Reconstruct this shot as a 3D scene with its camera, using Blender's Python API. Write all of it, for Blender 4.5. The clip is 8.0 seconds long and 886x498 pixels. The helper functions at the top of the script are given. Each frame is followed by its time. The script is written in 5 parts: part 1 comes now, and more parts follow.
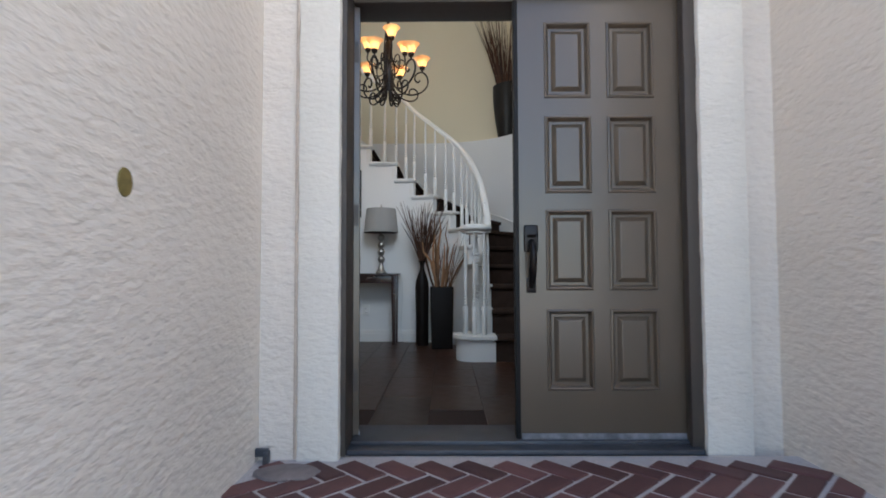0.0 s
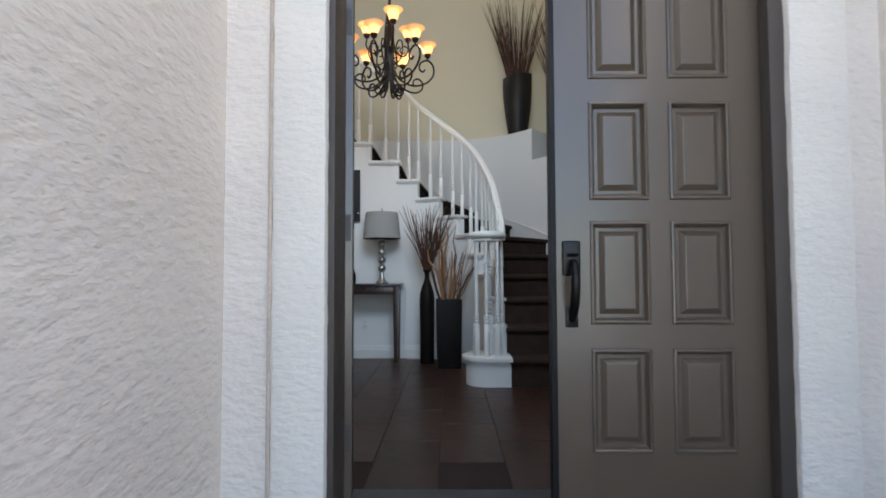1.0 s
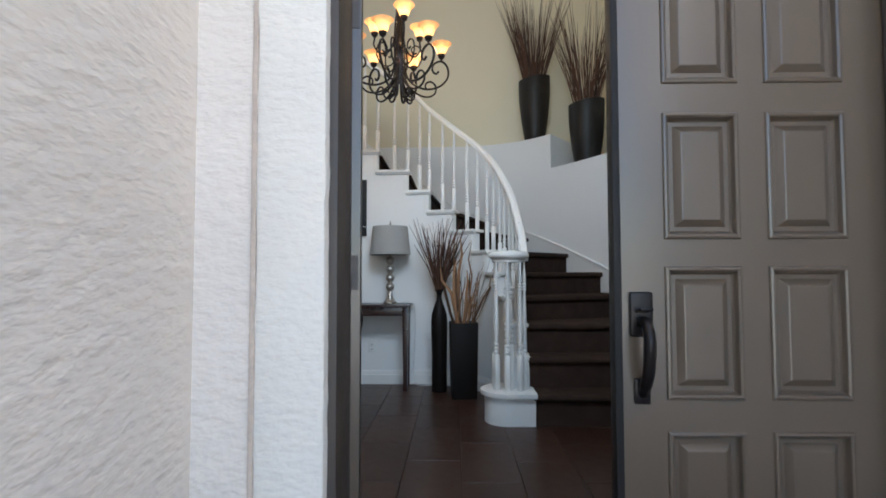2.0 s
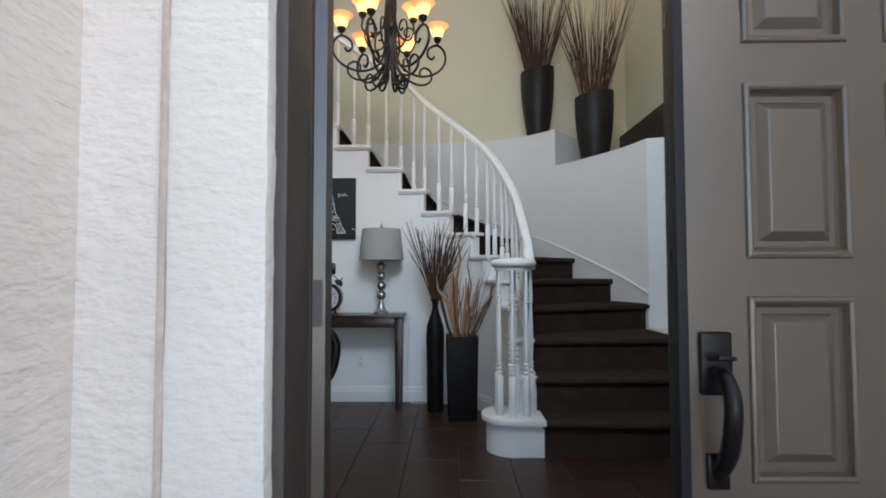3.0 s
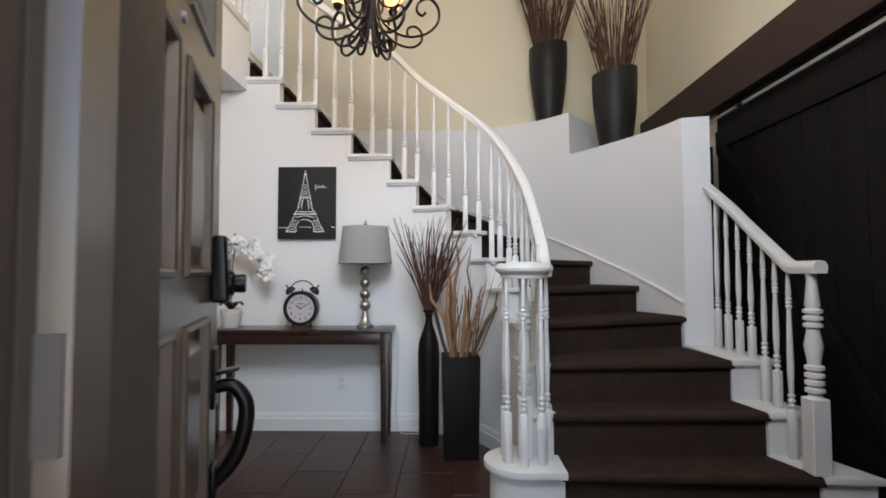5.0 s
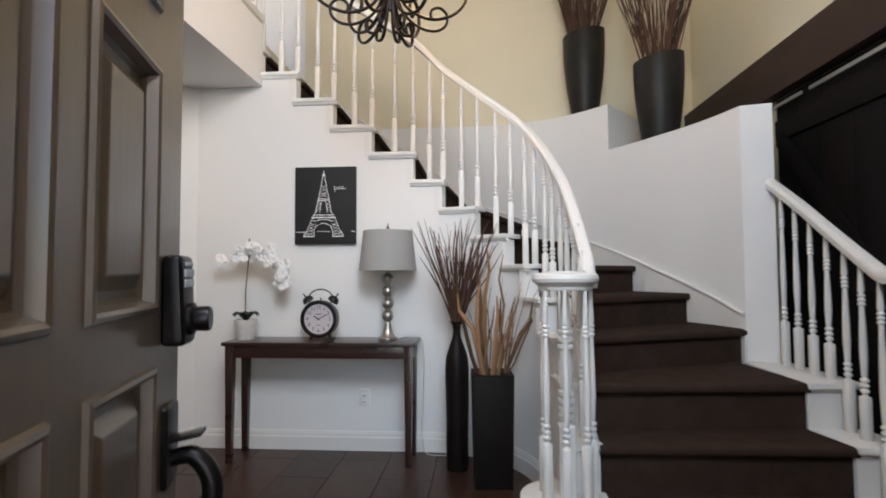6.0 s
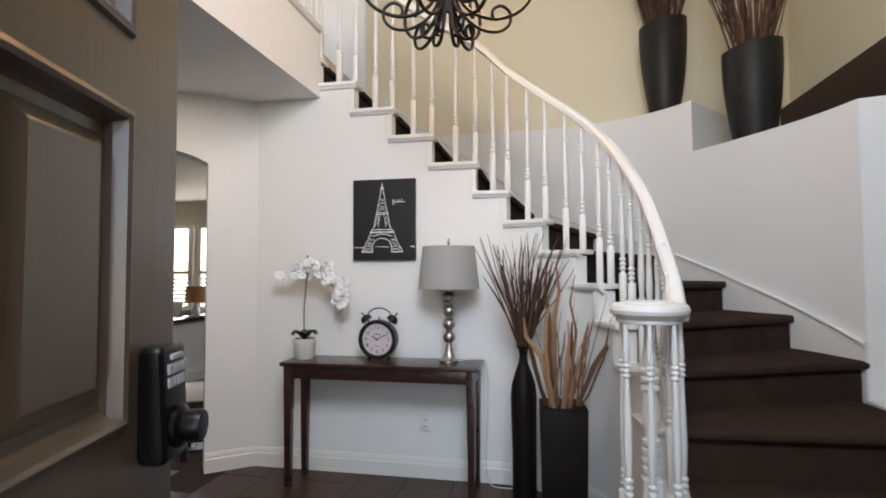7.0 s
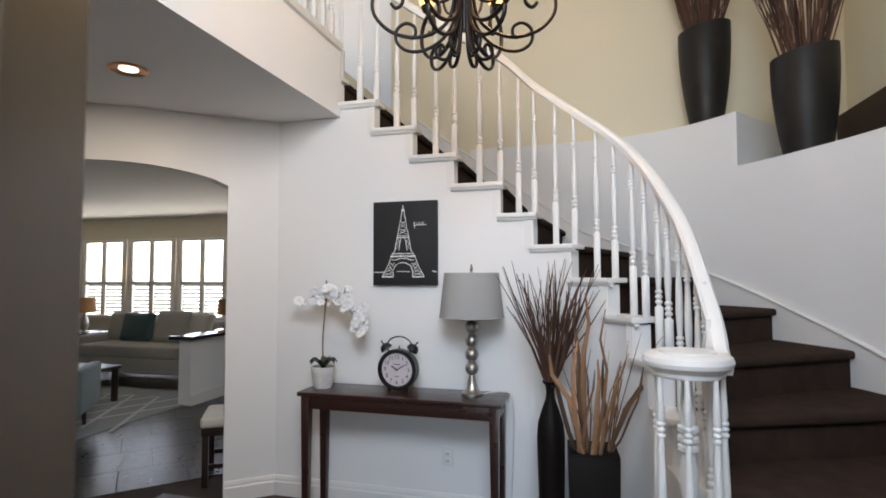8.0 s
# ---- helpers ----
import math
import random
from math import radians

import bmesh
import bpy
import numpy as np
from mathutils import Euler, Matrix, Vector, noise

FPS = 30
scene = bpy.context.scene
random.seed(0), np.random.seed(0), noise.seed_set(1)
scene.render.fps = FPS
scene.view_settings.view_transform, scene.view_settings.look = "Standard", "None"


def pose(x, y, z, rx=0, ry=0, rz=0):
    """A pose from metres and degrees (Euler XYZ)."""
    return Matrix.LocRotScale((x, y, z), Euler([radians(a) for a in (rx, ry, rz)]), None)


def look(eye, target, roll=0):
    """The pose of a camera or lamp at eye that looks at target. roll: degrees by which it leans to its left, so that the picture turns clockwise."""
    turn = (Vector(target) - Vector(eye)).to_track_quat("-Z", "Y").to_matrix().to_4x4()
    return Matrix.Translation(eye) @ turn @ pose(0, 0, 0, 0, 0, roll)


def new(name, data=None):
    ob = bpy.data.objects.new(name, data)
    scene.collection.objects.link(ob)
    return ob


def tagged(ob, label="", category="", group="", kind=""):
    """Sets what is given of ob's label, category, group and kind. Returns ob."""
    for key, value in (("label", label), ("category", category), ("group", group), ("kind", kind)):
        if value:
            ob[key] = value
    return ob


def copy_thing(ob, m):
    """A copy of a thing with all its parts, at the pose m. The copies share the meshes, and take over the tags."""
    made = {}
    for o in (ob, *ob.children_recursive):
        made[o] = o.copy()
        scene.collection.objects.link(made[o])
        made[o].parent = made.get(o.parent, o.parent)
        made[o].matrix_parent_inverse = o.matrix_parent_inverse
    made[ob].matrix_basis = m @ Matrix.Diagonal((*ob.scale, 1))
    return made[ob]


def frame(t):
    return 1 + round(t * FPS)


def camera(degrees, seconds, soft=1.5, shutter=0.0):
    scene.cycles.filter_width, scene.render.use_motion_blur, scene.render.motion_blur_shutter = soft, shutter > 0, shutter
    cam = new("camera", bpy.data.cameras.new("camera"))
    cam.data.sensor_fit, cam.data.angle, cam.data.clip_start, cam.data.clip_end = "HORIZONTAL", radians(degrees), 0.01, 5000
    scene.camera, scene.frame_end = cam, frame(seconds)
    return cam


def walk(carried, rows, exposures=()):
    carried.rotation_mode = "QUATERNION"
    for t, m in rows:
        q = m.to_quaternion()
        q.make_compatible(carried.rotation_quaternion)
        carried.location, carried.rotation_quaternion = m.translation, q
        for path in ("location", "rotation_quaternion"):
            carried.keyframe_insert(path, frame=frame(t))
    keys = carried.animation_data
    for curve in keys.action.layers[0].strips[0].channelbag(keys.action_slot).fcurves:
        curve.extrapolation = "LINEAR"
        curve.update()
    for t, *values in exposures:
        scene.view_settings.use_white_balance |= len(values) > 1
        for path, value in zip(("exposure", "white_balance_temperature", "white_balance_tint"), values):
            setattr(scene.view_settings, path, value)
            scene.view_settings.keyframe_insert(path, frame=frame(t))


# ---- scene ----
# ---------------------------------------------------------------- camera
cam = camera(80.2, 8.0, soft=1.7, shutter=0.5)
PATH = [
    (0, (0.001, -0.04, 0.763), (-0.015, 1.958, 0.852), -0.2),
    (0.5, (-0.034, 0.277, 0.791), (-0.041, 2.275, 0.876), -0.2),
    (1, (-0.053, 0.478, 0.87), (-0.076, 2.476, 0.956), -0.2),
    (1.5, (-0.108, 0.677, 0.925), (-0.137, 2.675, 1.012), -0.1),
    (1.7, (-0.127, 0.758, 0.974), (-0.17, 2.756, 1.065), -0.1),
    (3, (-0.145, 1.302, 1.1), (-0.172, 3.3, 1.187), -0.1),
    (3.5, (-0.148, 1.476, 1.117), (-0.174, 3.474, 1.205), -0.1),
    (4, (-0.148, 1.673, 1.122), (-0.176, 3.671, 1.215), -0.2),
    (5.3, (-0.09, 2.092, 1.14), (-0.14, 4.09, 1.23), -0.1),
    (5.5, (-0.093, 2.159, 1.146), (-0.16, 4.156, 1.236), -0.3),
    (6, (-0.11, 2.297, 1.182), (-0.256, 4.289, 1.273), -0.3),
    (6.5, (-0.117, 2.435, 1.245), (-0.379, 4.416, 1.329), -0.3),
    (7, (-0.117, 2.518, 1.299), (-0.511, 4.477, 1.388), -0.3),
    (7.5, (-0.105, 2.587, 1.368), (-0.584, 4.527, 1.452), -0.2),
    (8, (-0.066, 2.685, 1.443), (-0.595, 4.611, 1.543), -0.2),
]
walk(cam, [(t, look(eye, target, roll)) for t, eye, target, roll in PATH],
     exposures=[(0.0, 1.84, 6200, 10), (1.5, 2.14, 6000, 8), (3.5, 2.20, 6050, 10), (5.5, 2.62, 6650, 14), (7.0, 2.62, 6700, 14), (8.0, 2.60, 6450, 14)])

# ---------------------------------------------------------------- light
SUN_AZ, SUN_EL = radians(135.0), radians(44.0)      # from behind the house, low over the living room windows
world = bpy.data.worlds.new("sky")
scene.world = world
world.use_nodes = True
wn = world.node_tree.nodes
sky = wn.new("ShaderNodeTexSky")
sky.sky_type = "NISHITA"
sky.sun_disc = False
sky.sun_elevation, sky.sun_rotation = SUN_EL, radians(-45.0)
wn["Background"].inputs[1].default_value = 0.15
world.node_tree.links.new(sky.outputs[0], wn["Background"].inputs[0])


def lamp(name, kind, m, energy, color, size=0.1, size_y=None):
    d = bpy.data.lights.new(name, kind)
    d.energy, d.color = energy, color
    if kind == "AREA":
        d.shape, d.size, d.size_y = "RECTANGLE", size, size_y or size
    elif kind == "SUN":
        d.angle = size
    else:
        d.shadow_soft_size = size
    ob = new(name, d)
    ob.matrix_world = m
    return ob


sun_from = Vector((math.cos(SUN_AZ) * math.cos(SUN_EL), math.sin(SUN_AZ) * math.cos(SUN_EL), math.sin(SUN_EL)))
lamp("sun", "SUN", look(sun_from * 30, (0, 0, 0)), 5.0, (1.0, 0.95, 0.87), radians(0.5))
# added fill lamp for the hall, in an unseen opening over the doors
lamp("hall_fill_added", "AREA", look((-0.1, 2.56, 3.00), (-0.9, 6.5, 1.65)), 11.0, (0.76, 0.89, 1.0), 1.25, 1.05)
lamp("living_window_daylight", "AREA", look((-7.6, 10.05, 1.5), (-5.0, 6.0, 1.0)), 0.6, (0.95, 0.97, 1.0), 4.2, 1.5)

# ---------------------------------------------------------------- materials
def mat(name, color, rough=0.6, metal=0.0, grain=0.0, scale=40.0, bump=0.0, bump_scale=None, blotch=0.0, blotch_scale=3.0,
        coat=0.0, island=0.0, rand=0.0, bump_detail=5, stretch=(1, 1, 1), bump_dist=0.01, spec=0.5, sheen=0.0):
    """Principled surface: fine grain and broad stains on the colour, and a noise relief."""
    m = bpy.data.materials.new(name)
    m.use_nodes = True
    n, l = m.node_tree.nodes, m.node_tree.links
    b = n["Principled BSDF"]
    b.inputs["Roughness"].default_value = rough
    b.inputs["Metallic"].default_value = metal
    b.inputs["Coat Weight"].default_value = coat
    b.inputs["Coat Roughness"].default_value = 0.2
    b.inputs["Specular IOR Level"].default_value = spec
    b.inputs["Sheen Weight"].default_value = sheen
    tc = n.new("ShaderNodeTexCoord")
    mp = n.new("ShaderNodeMapping")
    mp.inputs["Scale"].default_value = stretch
    l.new(tc.outputs["Object"], mp.inputs[0])
    col = None

    def shade(amount, factor_socket, previous):
        lo = n.new("ShaderNodeMapRange")
        lo.inputs["To Min"].default_value, lo.inputs["To Max"].default_value = 1 - amount, 1 + amount
        l.new(factor_socket, lo.inputs["Value"])
        mul = n.new("ShaderNodeVectorMath")
        mul.operation = "SCALE"
        if previous is None:
            mul.inputs[0].default_value = color
        else:
            l.new(previous, mul.inputs[0])
        l.new(lo.outputs[0], mul.inputs["Scale"])
        return mul.outputs[0]

    def nz(sc, detail=4):
        t = n.new("ShaderNodeTexNoise")
        t.inputs["Scale"].default_value, t.inputs["Detail"].default_value = sc, detail
        l.new(mp.outputs[0], t.inputs["Vector"])
        return t.outputs["Fac"]

    if grain:
        g = nz(scale)
        col = shade(grain, g, col)
        rr = n.new("ShaderNodeMapRange")
        rr.inputs["To Min"].default_value, rr.inputs["To Max"].default_value = max(rough - 0.1, 0.02), min(rough + 0.1, 1)
        l.new(g, rr.inputs["Value"])
        l.new(rr.outputs[0], b.inputs["Roughness"])
    if blotch:
        col = shade(blotch, nz(blotch_scale, 6), col)
    if rand:
        oi = n.new("ShaderNodeObjectInfo")
        col = shade(rand, oi.outputs["Random"], col)
    if island:
        ge = n.new("ShaderNodeNewGeometry")
        col = shade(island, ge.outputs["Random Per Island"], col)
    if col is None:
        b.inputs["Base Color"].default_value = (*color, 1)
    else:
        l.new(col, b.inputs["Base Color"])
    if bump:
        bp = n.new("ShaderNodeBump")
        bp.inputs["Strength"].default_value, bp.inputs["Distance"].default_value = bump, bump_dist
        l.new(nz(bump_scale or scale, bump_detail), bp.inputs["Height"])
        l.new(bp.outputs[0], b.inputs["Normal"])
    return m


def glow(name, color, strength):
    m = bpy.data.materials.new(name)
    m.use_nodes = True
    b = m.node_tree.nodes["Principled BSDF"]
    b.inputs["Base Color"].default_value = (*color, 1)
    b.inputs["Emission Color"].default_value = (*color, 1)
    b.inputs["Emission Strength"].default_value = strength
    b.inputs["Roughness"].default_value = 0.3
    return m


def amber(name):
    """Frosted amber glass that lets the bulb's light through."""
    m = bpy.data.materials.new(name)
    m.use_nodes = True
    n, l = m.node_tree.nodes, m.node_tree.links
    out = n["Material Output"]
    tr, df, mx, em, ad = (n.new("ShaderNode" + k) for k in ("BsdfTranslucent", "BsdfPrincipled", "MixShader", "Emission", "AddShader"))
    tr.inputs[0].default_value = (0.95, 0.70, 0.44, 1)
    df.inputs["Base Color"].default_value = (0.70, 0.50, 0.30, 1)
    df.inputs["Roughness"].default_value = 0.25
    mx.inputs[0].default_value = 0.4
    em.inputs[0].default_value, em.inputs[1].default_value = (1.0, 0.50, 0.20, 1), 0.05
    l.new(tr.outputs[0], mx.inputs[1])
    l.new(df.outputs[0], mx.inputs[2])
    l.new(mx.outputs[0], ad.inputs[0])
    l.new(em.outputs[0], ad.inputs[1])
    l.new(ad.outputs[0], out.inputs[0])
    return m


M = {
    "stucco": mat("stucco", (0.80, 0.72, 0.635), 0.9, grain=0.05, scale=60, bump=0.75, bump_scale=20, blotch=0.09, blotch_scale=1.6, bump_dist=0.015, stretch=(1, 0.8, 1.8), bump_detail=4),
    "stucco_trim": mat("stucco_trim", (0.80, 0.75, 0.67), 0.9, grain=0.05, scale=70, bump=0.7, bump_scale=30, blotch=0.07, bump_dist=0.011, stretch=(0.8, 1, 1.5), bump_detail=4),
    "door_paint": mat("door_paint", (0.098, 0.071, 0.047), 0.36, bump=0.18, bump_scale=45, blotch=0.08, blotch_scale=4, stretch=(1, 1, 0.15), bump_dist=0.003, coat=0.6, spec=0.55),
    "meeting_strip": mat("meeting_strip", (0.014, 0.013, 0.013), 0.55, grain=0.15, scale=40, spec=0.25),
    "joint": mat("joint", (0.55, 0.45, 0.37), 0.95, grain=0.2, scale=60, blotch=0.3, blotch_scale=8),
    "frame_paint": mat("frame_paint", (0.072, 0.058, 0.048), 0.5, grain=0.08, scale=50, bump=0.15, bump_scale=60, bump_dist=0.003),
    "bronze": mat("bronze", (0.022, 0.019, 0.019), 0.32, 0.75, grain=0.1, scale=80),
    "weather_metal": mat("weather_metal", (0.085, 0.09, 0.105), 0.42, 0.5, grain=0.3, scale=25, blotch=0.3, blotch_scale=9),
    "aluminium": mat("aluminium", (0.5, 0.5, 0.52), 0.4, 0.9, grain=0.15, scale=30),
    "scuffed": mat("scuffed", (0.20, 0.20, 0.22), 0.6, 0.2, grain=0.5, scale=35, blotch=0.9, blotch_scale=14),
    "brick": mat("brick", (0.118, 0.052, 0.050), 0.75, grain=0.22, scale=45, bump=0.5, bump_scale=70, blotch=0.3, blotch_scale=9, rand=0.35, bump_dist=0.004),
    "mortar": mat("mortar", (0.50, 0.47, 0.47), 0.95, grain=0.2, scale=60, bump=0.6, bump_scale=80, blotch=0.2),
    "cement": mat("cement", (0.20, 0.17, 0.165), 0.95, grain=0.25, scale=40, bump=0.5, bump_scale=60, blotch=0.35, blotch_scale=9, bump_dist=0.004),
    "ground": mat("ground", (0.50, 0.45, 0.385), 0.95, grain=0.2, scale=20, bump=0.4, bump_scale=30, blotch=0.2),
    "wall_white": mat("wall_white", (0.83, 0.82, 0.80), 0.8, grain=0.012, scale=90, bump=0.12, bump_scale=140, blotch=0.012, bump_dist=0.002),
    "wall_cream": mat("wall_cream", (0.79, 0.71, 0.53), 0.8, grain=0.015, scale=90, bump=0.12, bump_scale=140, blotch=0.02, bump_dist=0.002),
    "wall_liv": mat("wall_liv", (0.66, 0.60, 0.48), 0.85, grain=0.015, scale=90, bump=0.1, bump_scale=140, bump_dist=0.002),
    "ceiling": mat("ceiling", (0.82, 0.81, 0.78), 0.9, grain=0.015, scale=70, bump=0.2, bump_scale=120, bump_dist=0.002),
    "gloss_white": mat("gloss_white", (0.80, 0.78, 0.745), 0.42, grain=0.015, scale=60, bump=0.04, bump_scale=50, bump_dist=0.002),
    "carpet": mat("carpet", (0.050, 0.031, 0.023), 1.0, grain=0.35, scale=260, bump=0.9, bump_scale=420, blotch=0.42, blotch_scale=11, bump_dist=0.004, spec=0.1),
    "tile": mat("tile", (0.046, 0.021, 0.013), 0.36, grain=0.12, scale=14, bump=0.05, bump_scale=14, blotch=0.3, blotch_scale=4, rand=0.22, bump_dist=0.004, spec=0.35),
    "grout": mat("grout", (0.030, 0.015, 0.010), 0.9, grain=0.15, scale=60),
    "walnut": mat("walnut", (0.034, 0.012, 0.009), 0.3, grain=0.14, scale=16, bump=0.05, bump_scale=40, blotch=0.15, stretch=(0.25, 1, 1), coat=0.25, bump_dist=0.002),
    "black_wood": mat("black_wood", (0.0065, 0.0048, 0.0042), 0.7, grain=0.35, scale=14, bump=0.3, bump_scale=30, blotch=0.3, stretch=(1, 0.15, 1), bump_dist=0.004, spec=0.2),
    "beam": mat("beam", (0.042, 0.021, 0.013), 0.7, grain=0.5, scale=12, bump=0.5, bump_scale=20, blotch=0.3, stretch=(1, 0.12, 1), bump_dist=0.006),
    "black_ceramic": mat("black_ceramic", (0.019, 0.0165, 0.014), 0.46, grain=0.25, scale=20, bump=0.2, bump_scale=22, blotch=0.55, blotch_scale=6, bump_dist=0.003, spec=0.22),
    "black_lacquer": mat("black_lacquer", (0.0075, 0.0048, 0.0038), 0.5, grain=0.2, scale=20, blotch=0.35, blotch_scale=6, spec=0.2),
    "nickel": mat("nickel", (0.46, 0.43, 0.39), 0.38, 1.0, grain=0.08, scale=60),
    "shade_grey": mat("shade_grey", (0.37, 0.365, 0.35), 0.9, grain=0.08, scale=300, bump=0.3, bump_scale=500, stretch=(1, 1, 0.2), bump_dist=0.001),
    "reed": mat("reed", (0.085, 0.040, 0.024), 0.8, grain=0.3, scale=30, rand=0.6),
    "stick": mat("stick", (0.22, 0.115, 0.058), 0.8, grain=0.35, scale=25, rand=0.7, bump=0.4, bump_scale=30, bump_dist=0.003),
    "iron": mat("iron", (0.020, 0.013, 0.010), 0.45, 0.55, grain=0.3, scale=40, bump=0.2, bump_scale=60, bump_dist=0.002),
    "amber_glass": amber("amber_glass"),
    "bulb": glow("bulb", (1.0, 0.82, 0.55), 5.0),
    "downlight_glow": glow("downlight_glow", (1.0, 0.86, 0.68), 0.9),
    "copper": mat("copper", (0.75, 0.42, 0.22), 0.3, 1.0),
    "canvas": mat("canvas", (0.010, 0.010, 0.011), 0.7, grain=0.2, scale=200, bump=0.3, bump_scale=350, bump_dist=0.001),
    "chalk": mat("chalk", (0.80, 0.80, 0.78), 0.9, grain=0.25, scale=90),
    "clock_black": mat("clock_black", (0.016, 0.013, 0.014), 0.35, 0.3, grain=0.1, scale=40),
    "clock_face": mat("clock_face", (0.62, 0.56, 0.58), 0.6, grain=0.05, scale=50, blotch=0.1, blotch_scale=20),
    "ink": mat("ink", (0.02, 0.015, 0.02), 0.7),
    "pot_white": mat("pot_white", (0.70, 0.68, 0.65), 0.5, grain=0.05, scale=60, blotch=0.12, blotch_scale=30, bump=0.15, bump_scale=60, bump_dist=0.002),
    "petal": mat("petal", (0.84, 0.83, 0.82), 0.6, island=0.06, grain=0.02, scale=80),
    "leaf": mat("leaf", (0.018, 0.030, 0.016), 0.35, grain=0.2, scale=30),
    "stem": mat("stem", (0.16, 0.12, 0.07), 0.7, grain=0.2, scale=60),
    "cord": mat("cord", (0.72, 0.72, 0.70), 0.5),
    "plastic_white": mat("plastic_white", (0.80, 0.79, 0.76), 0.4),
    "keys": mat("keys", (0.45, 0.47, 0.50), 0.5),
    "sofa": mat("sofa", (0.42, 0.385, 0.33), 0.95, grain=0.1, scale=200, bump=0.3, bump_scale=300, blotch=0.06, bump_dist=0.002, sheen=0.2),
    "teal": mat("teal", (0.055, 0.10, 0.098), 0.85, grain=0.12, scale=150, sheen=0.3),
    "chair_teal": mat("chair_teal", (0.16, 0.20, 0.195), 0.9, grain=0.12, scale=150, sheen=0.2),
    "rug": mat("rug", (0.34, 0.36, 0.36), 1.0, grain=0.2, scale=200, bump=0.5, bump_scale=300, bump_dist=0.003),
    "rug_line": mat("rug_line", (0.62, 0.62, 0.60), 1.0, grain=0.15, scale=200),
    "granite": mat("granite", (0.03, 0.028, 0.026), 0.12, grain=0.5, scale=120),
    "cream_seat": mat("cream_seat", (0.60, 0.55, 0.47), 0.6, grain=0.06, scale=60),
    "dark_wood": mat("dark_wood", (0.022, 0.013, 0.010), 0.35, grain=0.3, scale=20, stretch=(1, 1, 0.2)),
    "orange_shade": mat("orange_shade", (0.50, 0.25, 0.11), 0.9, grain=0.08, scale=200),
    "shutter": mat("shutter", (0.74, 0.72, 0.67), 0.5, grain=0.02, scale=60),
    "liv_tile": mat("liv_tile", (0.036, 0.030, 0.025), 0.30, grain=0.05, scale=14, blotch=0.25, blotch_scale=5, rand=0.18, bump=0.07, bump_scale=6, bump_dist=0.006, spec=0.4),
    "yellow": mat("yellow", (0.62, 0.46, 0.14), 0.8, island=0.3),
    "carafe": mat("carafe", (0.045, 0.03, 0.02), 0.2, coat=0.5),
    "rust": mat("rust", (0.20, 0.15, 0.045), 0.9, grain=0.3, scale=50, blotch=0.3, blotch_scale=20),
    "hedge": mat("hedge", (0.16, 0.17, 0.12), 0.9, grain=0.4, scale=12, bump=0.6, bump_scale=10),
}


# ---------------------------------------------------------------- mesh helpers
def mesh_of(bm, name, material, smooth=True, angle=35):
    bmesh.ops.recalc_face_normals(bm, faces=bm.faces[:])
    me = bpy.data.meshes.new(name)
    bm.to_mesh(me)
    bm.free()
    me.materials.append(M[material])
    if smooth:
        me.shade_smooth()
        me.set_sharp_from_angle(angle=radians(angle))
    return me


def part(name, bm, material, parent=None, label="", m=None, smooth=True, angle=35):
    ob = new(name, mesh_of(bm, name, material, smooth, angle))
    if parent:
        ob.parent = parent
    if m is not None:
        ob.matrix_basis = m
    if label:
        tagged(ob, label)
    return ob


def shared(name, me, parent=None, m=None):
    ob = new(name, me)
    if parent:
        ob.parent = parent
    if m is not None:
        ob.matrix_basis = m
    return ob


def thing(name, label, category, m=None, group="", kind=""):
    ob = new(name)
    ob.empty_display_size = 0.1
    if m is not None:
        ob.matrix_basis = m
    return tagged(ob, label, category, group, kind)


def box(x0, x1, y0, y1, z0, z1, bevel=0.0, bm=None, seg=2, m=None):
    own = bmesh.new()
    r = bmesh.ops.create_cube(own, size=1)
    for v in own.verts:
        v.co = Vector((x0 + (v.co.x + 0.5) * (x1 - x0), y0 + (v.co.y + 0.5) * (y1 - y0), z0 + (v.co.z + 0.5) * (z1 - z0)))
    if bevel:
        bmesh.ops.bevel(own, geom=own.edges[:], offset=bevel, segments=seg, affect="EDGES", profile=0.6)
    if m is not None:
        own.transform(m)
    if bm is None:
        return own
    return merge(bm, own)


def merge(bm, other):
    me = bpy.data.meshes.new("tmp")
    other.to_mesh(me)
    other.free()
    bm.from_mesh(me)
    bpy.data.meshes.remove(me)
    return bm


def prism(points, z0, z1, bevel=0.0, bm=None):
    """An upright prism over a plan polygon; z0 and z1 may be lists, one height a corner."""
    own = bmesh.new()
    n = len(points)
    lo = [own.verts.new((p[0], p[1], z0[i] if isinstance(z0, (list, tuple)) else z0)) for i, p in enumerate(points)]
    hi = [own.verts.new((p[0], p[1], z1[i] if isinstance(z1, (list, tuple)) else z1)) for i, p in enumerate(points)]
    own.faces.new(lo[::-1])
    own.faces.new(hi)
    for i in range(n):
        own.faces.new((lo[i], lo[(i + 1) % n], hi[(i + 1) % n], hi[i]))
    bmesh.ops.recalc_face_normals(own, faces=own.faces[:])
    if bevel:
        bmesh.ops.bevel(own, geom=own.edges[:], offset=bevel, segments=2, affect="EDGES", profile=0.6)
    return own if bm is None else merge(bm, own)


